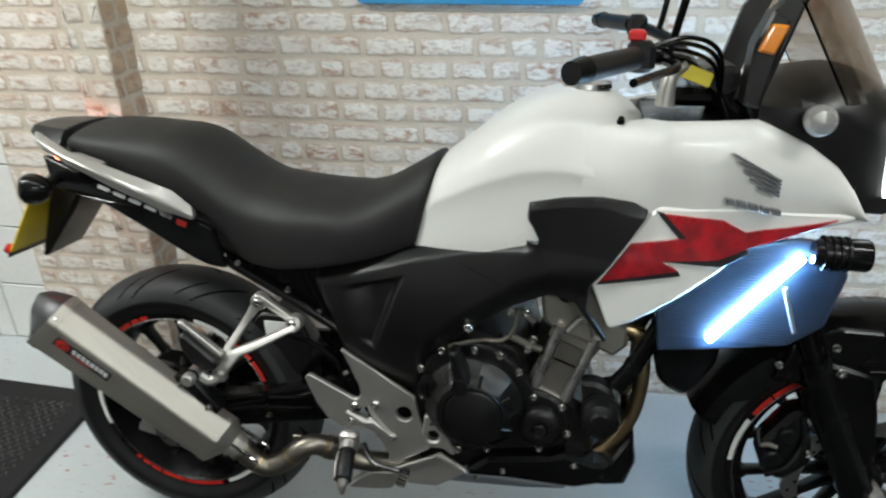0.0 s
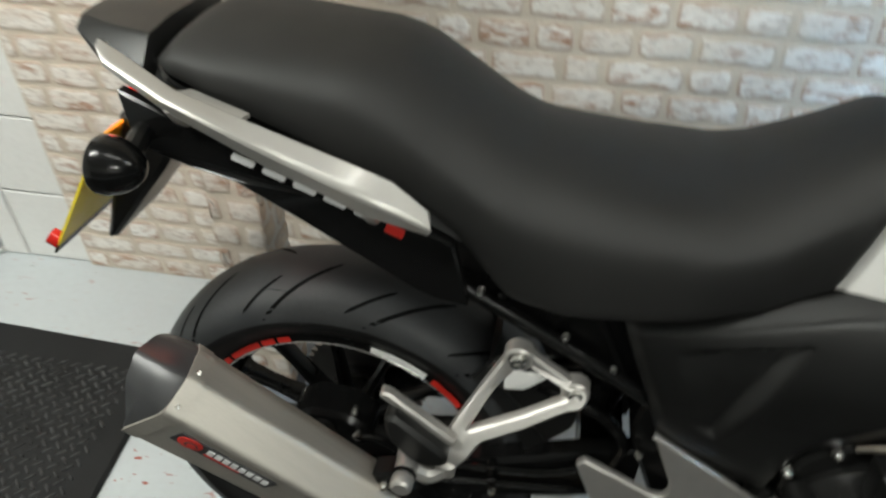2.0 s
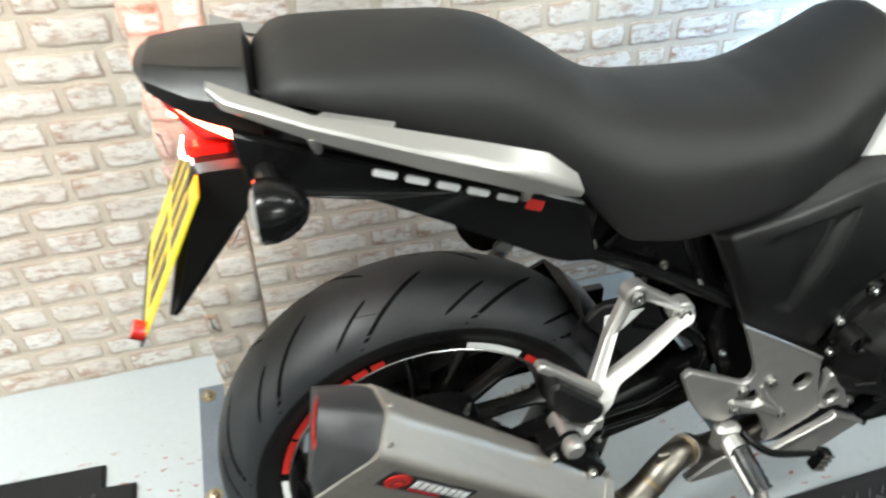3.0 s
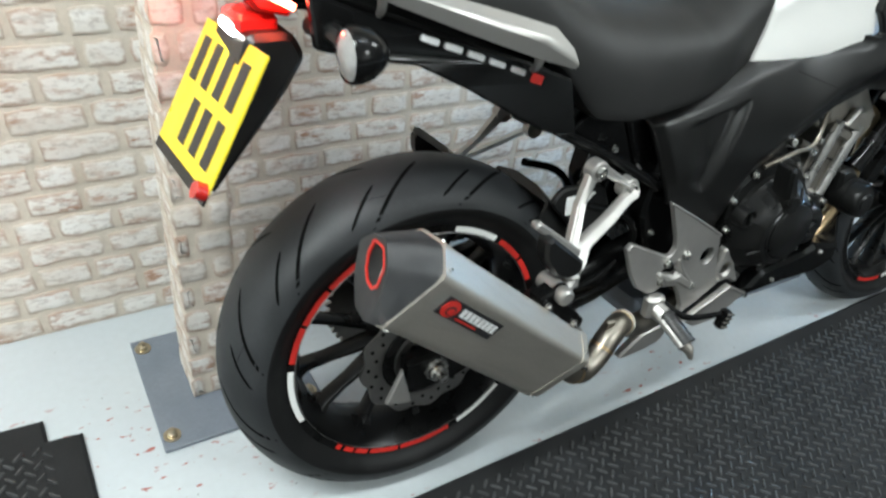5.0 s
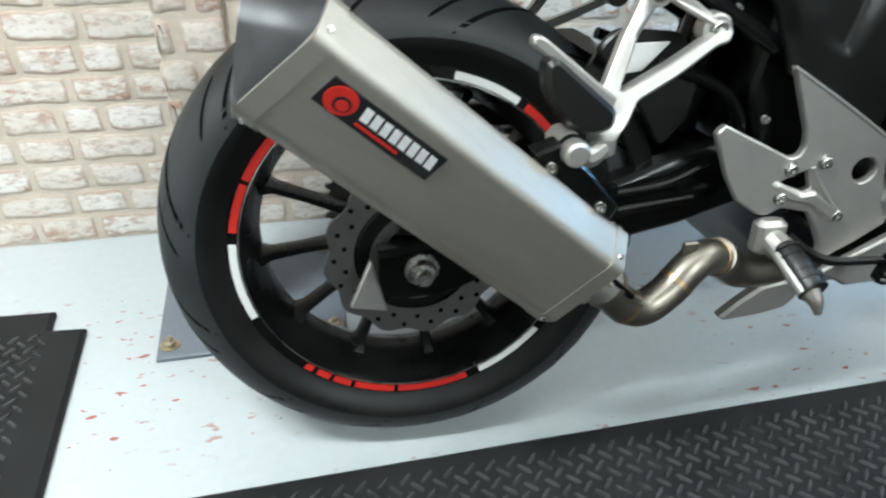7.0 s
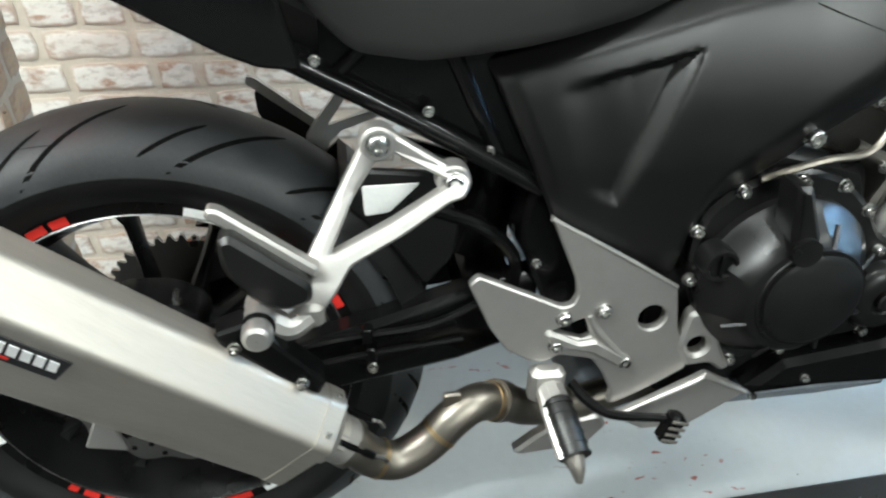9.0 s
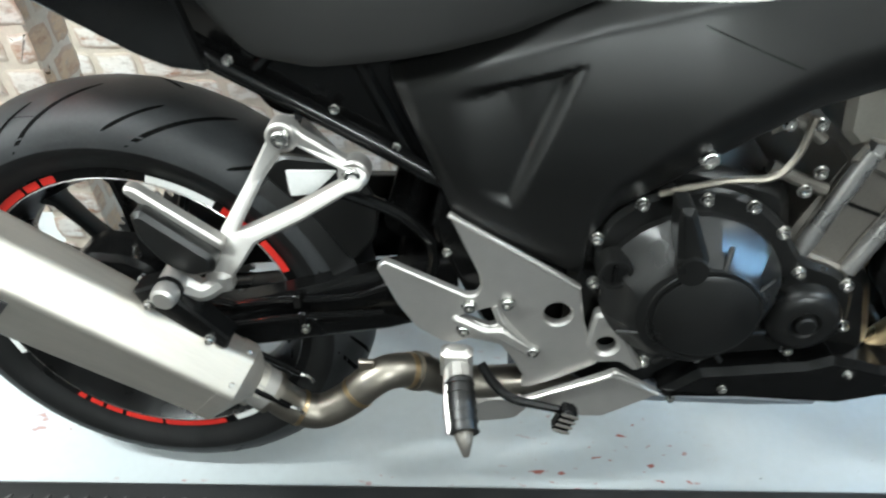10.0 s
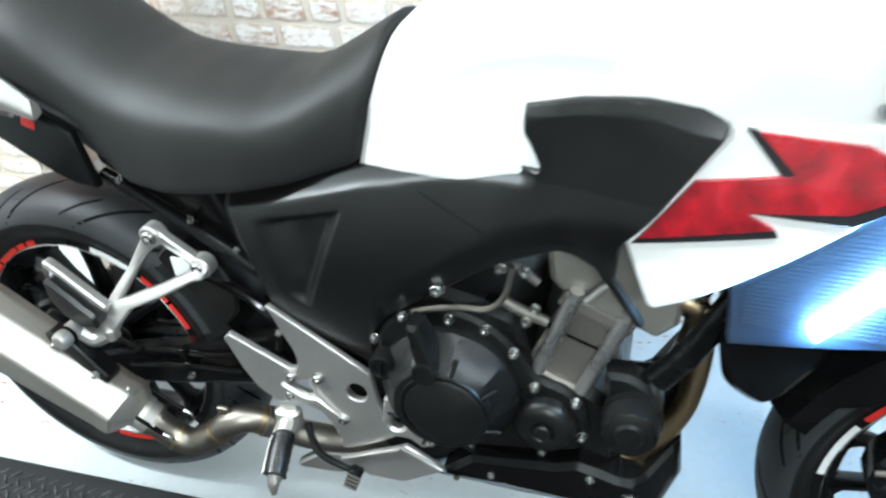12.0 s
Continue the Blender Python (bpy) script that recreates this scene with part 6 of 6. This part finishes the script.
part("bridge", tube(bmesh.new(), [(1.250, -0.113, 0.356), (1.288, -0.119, 0.384), (1.308, -0.117, 0.440), (1.298, -0.112, 0.492)], [0.006, 0.008, 0.008, 0.006], 10), M_GLOSSBLACK, cp)
part("pad_pin", tube(bmesh.new(), [(1.236, -0.112, 0.418), (1.246, -0.116, 0.424), (1.262, -0.116, 0.420)], 0.004, 8), M_ENGGREY, cp)
for bx, bz in ((1.318, 0.410), (1.306, 0.478)):
    part("bolt", bolt(bx, -0.112, bz, 0.006, 0.006), M_BOLT, cp)
part("brake_line", tube(bmesh.new(), [(1.298, -0.104, 0.498), (1.292, -0.112, 0.545), (1.318, -0.116, 0.600), (1.290, -0.112, 0.680), (1.220, -0.100, 0.800)], 0.0042, 8), M_FRAME, cp)
axle = bmesh.new()
revolve(axle, [(0.0005, -0.140), (0.012, -0.140), (0.016, -0.136), (0.016, -0.120), (0.024, -0.118), (0.024, -0.07)], (FWX, 0, FWZ), 20)
part("front_axle", axle, M_ALUDARK, bike)
guard = bmesh.new()
rings = []
for k in range(20):
    a = radians(160 - 108 * k / 19)
    drop = 0.058 if 2 < k < 17 else 0.034
    rings.append([(FWX + (0.343 + e) * math.cos(a), y, FWZ + (0.343 + e) * math.sin(a)) for y, e in ((-0.078, -drop), (-0.072, -0.008), (-0.045, 0.010), (0, 0.016), (0.045, 0.010), (0.072, -0.008), (0.078, -drop), (0.072, -drop), (0.066, -0.012), (0, 0.011), (-0.066, -0.012), (-0.072, -drop))])
skin(guard, rings)
part("front_mudguard", guard, M_FRAME, bike, "matt black front mudguard", 40)
part("guard_bracket", slab([(1.24, 0.55), (1.27, 0.62), (1.34, 0.66), (1.41, 0.66), (1.39, 0.60), (1.31, 0.54)], -0.094, -0.080, 0.003), M_FRAME, bike)
for bx, bz in ((1.246, 0.581), (1.335, 0.625)):
    part("bolt", bolt(bx, -0.095, bz, 0.006), M_BOLT, bike)

# nose fairing, headlamp, screen, indicators
nose = bmesh.new()
rings = []
for x, zl, zt, w in ((1.13, 1.035, 1.07, 0.165), (1.19, 0.985, 1.105, 0.168), (1.25, 0.930, 1.115, 0.155), (1.31, 0.885, 1.10, 0.130), (1.36, 0.875, 1.07, 0.095), (1.41, 0.880, 1.00, 0.055)):
    rings.append([(x, y * w, z) for y, z in ((0, zt), (-0.5, zt - 0.008), (-0.85, zt - 0.03), (-1, zt * 0.6 + zl * 0.4), (-0.95, zl), (0, zl - 0.01), (0.95, zl), (1, zt * 0.6 + zl * 0.4), (0.85, zt - 0.03), (0.5, zt - 0.008))])
skin(nose, rings)
part("nose_fairing", nose, M_PLASTIC, bike, "matt black nose fairing", 50)
hl = part("headlamp", slab([(1.345, 0.900), (1.325, 0.985), (1.352, 1.050), (1.395, 1.020), (1.418, 0.935)], -0.100, 0.100, 0.012, shape=lambda x, z: 0), M_CHROME, bike, "clear headlamp, lit")
part("headlamp_lens", slab([(1.352, 0.905), (1.338, 0.985), (1.358, 1.040), (1.392, 1.012), (1.412, 0.938)], -0.106, -0.098, 0.004), glow("headlamp_lit", (0.9, 0.95, 1.0), 3), hl)
screen = bmesh.new()
rows = []
for k in range(8):
    f = k / 7
    x, z, w = 1.36 - 0.17 * f, 1.06 + 0.30 * f, 0.15 - 0.02 * f
    rows.append([(x - 0.10 * (u * u), u * w, z) for u in np.linspace(-1, 1, 13)] + [(x - 0.004 - 0.10 * (u * u), u * w * 0.98, z) for u in np.linspace(1, -1, 13)])
skin(screen, rows)
scr = part("windscreen", screen, M_SMOKE, bike, "lightly smoked windscreen", 50)
scr.visible_shadow = False
for sy in (-1, 1):
    part("screen_frame", slab([(1.095, 1.060), (1.135, 1.050), (1.185, 1.220), (1.170, 1.240), (1.135, 1.200)], sy * 0.135, sy * 0.110, 0.005), M_PLASTIC, bike)
    part("front_indicator", revolve(bmesh.new(), [(0.0005, sy * 0.218), (0.017, sy * 0.214), (0.023, sy * 0.205), (0.024, sy * 0.195), (0.021, sy * 0.178), (0.0005, sy * 0.165)], (1.210, 0, 1.043), 40), M_CLEARLENS, bike, "round clear front indicator lens")
part("amber_reflector", slab([(1.108, 1.140), (1.122, 1.180), (1.146, 1.178), (1.130, 1.136)], -0.205, -0.190, 0.004), M_AMBER, bike, "amber side lamp")
part("amber_mount", slab([(1.100, 1.060), (1.125, 1.055), (1.150, 1.185), (1.125, 1.200), (1.105, 1.150)], -0.190, -0.135, 0.006), M_PLASTIC, bike)

# cockpit: bars, grips, levers, instruments
bar = part("handlebar", tube(bmesh.new(), [(0.860, -0.400, 1.128), (0.930, -0.270, 1.130), (1.000, -0.140, 1.112), (1.030, -0.06, 1.085), (1.030, 0.06, 1.085), (1.000, 0.140, 1.112), (0.930, 0.270, 1.130), (0.860, 0.400, 1.128)], 0.011, 12), M_FRAME, bike, "black tubular handlebar")
for sy in (-1, 1):
    gr = part("grip", tube(bmesh.new(), [(0.862, sy * 0.396, 1.128), (0.925, sy * 0.280, 1.130)], [0.0165, 0.0165], 14), M_PLASTIC, bar, "black rubber grip")
    part("bar_end", tube(bmesh.new(), [(0.848, sy * 0.422, 1.127), (0.863, sy * 0.395, 1.128)], [0.0155, 0.0185], 14), M_GLOSSBLACK, bar)
    part("switch_box", box(bmesh.new(), 0.915, 0.955, sy * 0.252 - 0.025, sy * 0.252 + 0.025, 1.108, 1.152, 0.008), M_PLASTIC, bar)
    part("lever", tube(bmesh.new(), [(0.965, sy * 0.21, 1.122), (0.985, sy * 0.27, 1.118), (0.945, sy * 0.36, 1.116), (0.925, sy * 0.41, 1.116)], [0.008, 0.007, 0.006, 0.006], 8), M_FRAME, bar)
    part("mirror_stem", tube(bmesh.new(), [(0.975, sy * 0.19, 1.12), (0.985, sy * 0.20, 1.17), (1.000, sy * 0.235, 1.26)], 0.006, 8), M_FRAME, bar)
near_grip = Vector((0.862, -0.396, 1.128))
bar.matrix_local = Matrix.Translation(near_grip) @ Matrix.Rotation(radians(2.2), 4, "X") @ Matrix.Rotation(radians(-1.8), 4, "Z") @ Matrix.Translation(-near_grip)
part("kill_switch", box(bmesh.new(), 0.915, 0.940, -0.262, -0.236, 1.150, 1.166, 0.004), M_REDSWITCH, bar, "red engine stop switch")
part("brake_reservoir", tube(bmesh.new(), [(0.980, -0.165, 1.045), (0.985, -0.165, 1.090), (1.005, -0.15, 1.105)], [0.016, 0.011, 0.009], 12), M_ALU, bar, "polished lever perch")
part("instrument_pod", slab([(1.020, 1.045), (1.055, 1.105), (1.110, 1.110), (1.120, 1.040)], -0.085, 0.085, 0.010, r=0.015), M_PLASTIC, bike, "black instrument pod")
part("cable_tag", slab([(1.000, 1.098), (1.012, 1.118), (1.062, 1.100), (1.056, 1.078)], -0.132, -0.126, 0.001), M_YELLOWTAG, bike, "yellow warning sticker")
for k, (h, d) in enumerate(((1.150, 0.0), (1.138, 0.02), (1.160, -0.02))):
    part("control_cable", tube(bmesh.new(), [(0.940, -0.24 + d, 1.145), (1.010, -0.20 + d, h), (1.065, -0.13 + d, h - 0.03), (1.085, -0.06, 1.04)], 0.0038, 8), M_FRAME, bike)
part("yoke", box(bmesh.new(), 0.985, 1.075, -0.115, 0.115, 1.045, 1.075, 0.010), M_FRAME, bike)
part("cockpit_floor", slab([(0.955, 0.96), (0.965, 1.020), (1.13, 1.022), (1.30, 0.93), (1.25, 0.88), (1.00, 0.86)], -0.145, 0.145, 0.01), M_FRAME, bike)
# ---------------------------------------------------------------- bricks, last
ROW, JOINT, PROUD = 0.0585, 0.0115, 0.0022


def brick_mesh(length, height, seed):
    """One slightly uneven brick face with worn rounded edges, facing -y."""
    rng = random.Random(seed)
    bm = bmesh.new()
    whole = bm.verts.layers.float.new("whitewash")
    steps = max(4, int(length / 0.016))
    sag = [rng.uniform(-0.0022, 0.0022) for _ in range(4)]
    outline = []
    for k in range(steps):
        outline.append((length * k / steps + (0.003 if k == 0 else 0), sag[0] * math.sin(math.pi * k / steps) + rng.uniform(-0.0030, 0.0030) + (0.002 if k == 0 else 0)))
    for k in range(2):
        outline.append((length + rng.uniform(-0.0026, 0.0026), height * k / 2 + 0.002))
    for k in range(steps):
        outline.append((length * (1 - k / steps) - (0.003 if k == 0 else 0), height + sag[1] * math.sin(math.pi * k / steps) + rng.uniform(-0.0030, 0.0030) - (0.002 if k == 0 else 0)))
    for k in range(2):
        outline.append((rng.uniform(-0.0026, 0.0026), height * (1 - k / 2) - 0.002))
    inner = inset_loop(outline, 0.0020)
    back = [bm.verts.new((x, 0, z)) for x, z in outline]
    mid = [bm.verts.new((x, -PROUD * 0.6, z)) for x, z in outline]
    front = [bm.verts.new((x, -PROUD, z)) for x, z in inner]
    n = len(outline)
    for a, b in ((back, mid), (mid, front)):
        for i in range(n):
            bm.faces.new((a[i], a[(i + 1) % n], b[(i + 1) % n], b[i]))
    core = [bm.verts.new((x, -PROUD - 0.0004, z)) for x, z in inset_loop(inner, 0.0085)]
    for v in core:
        v[whole] = 1.0
    for i in range(n):
        bm.faces.new((front[i], front[(i + 1) % n], core[(i + 1) % n], core[i]))
    bm.faces.new(core)
    return bm


BRICKS = {}


def brick_data(length, kind, material=None):
    material = material or M_BRICK
    key = (round(length, 3), kind, material.name)
    if key not in BRICKS:
        me = finish(brick_mesh(length, ROW - JOINT, int(length * 10000) + 7 * kind), 25)
        me.materials.append(material)
        BRICKS[key] = me
    return BRICKS[key]


rng = random.Random(11)
rest = bmesh.new()
rest.verts.layers.float.new("whitewash")
for row in range(27):
    z = 0.006 + row * ROW
    x = -0.806 + (0.0 if row % 2 else -0.05)
    while x < 2.35:
        length = rng.choice((0.066, 0.074, 0.092, 0.100, 0.118, 0.128, 0.136))
        a = max(x, -0.806)
        size = x + length - a
        if size > 0.02:
            near = z < 1.02 and -0.80 < a < 0.35
            if near:
                ob = new("brick", brick_data(size, rng.randrange(5)))
                ob.location = (a, Y1 + 0.003, z)
                ob.parent = brick_wall
            else:
                one = brick_mesh(size, ROW - JOINT, rng.randrange(9999))
                bmesh.ops.translate(one, vec=(a, Y1 + 0.003, z), verts=one.verts)
                tmp = bpy.data.meshes.new("tmp")
                one.to_mesh(tmp)
                one.free()
                rest.from_mesh(tmp)
                bpy.data.meshes.remove(tmp)
        x += length + JOINT
tagged(part("brickwork", rest, M_BRICK, brick_wall, "", 25), kind="stuff")

for face in range(3):
    for row in range(27):
        z = 0.012 + row * ROW
        span = PX1 - PX0 if face == 0 else PY1 - PY0
        cut = (0.0, 0.55, 1.0) if (row + face) % 2 else (0.0, 0.30, 1.0)
        for f0, f1 in zip(cut, cut[1:]):
            size = (f1 - f0) * span - JOINT * (0.5 if f1 < 1 or f0 > 0 else 0)
            if size < 0.012:
                continue
            # Face 2, the right one, takes the darker tan print.
            ob = new("brick", brick_data(size, row % 5, M_TANSIDE if face == 2 else M_BRICK))
            start = f0 * span + (JOINT * 0.5 if f0 else 0)
            if face == 0:
                ob.location = (PX0 + start, PY0 + 0.003, z)
            elif face == 1:
                ob.matrix_local = pose(PX0 + 0.003, PY1 - start, z, 0, 0, -90)
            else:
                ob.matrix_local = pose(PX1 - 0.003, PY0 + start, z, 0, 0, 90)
            ob.parent = column
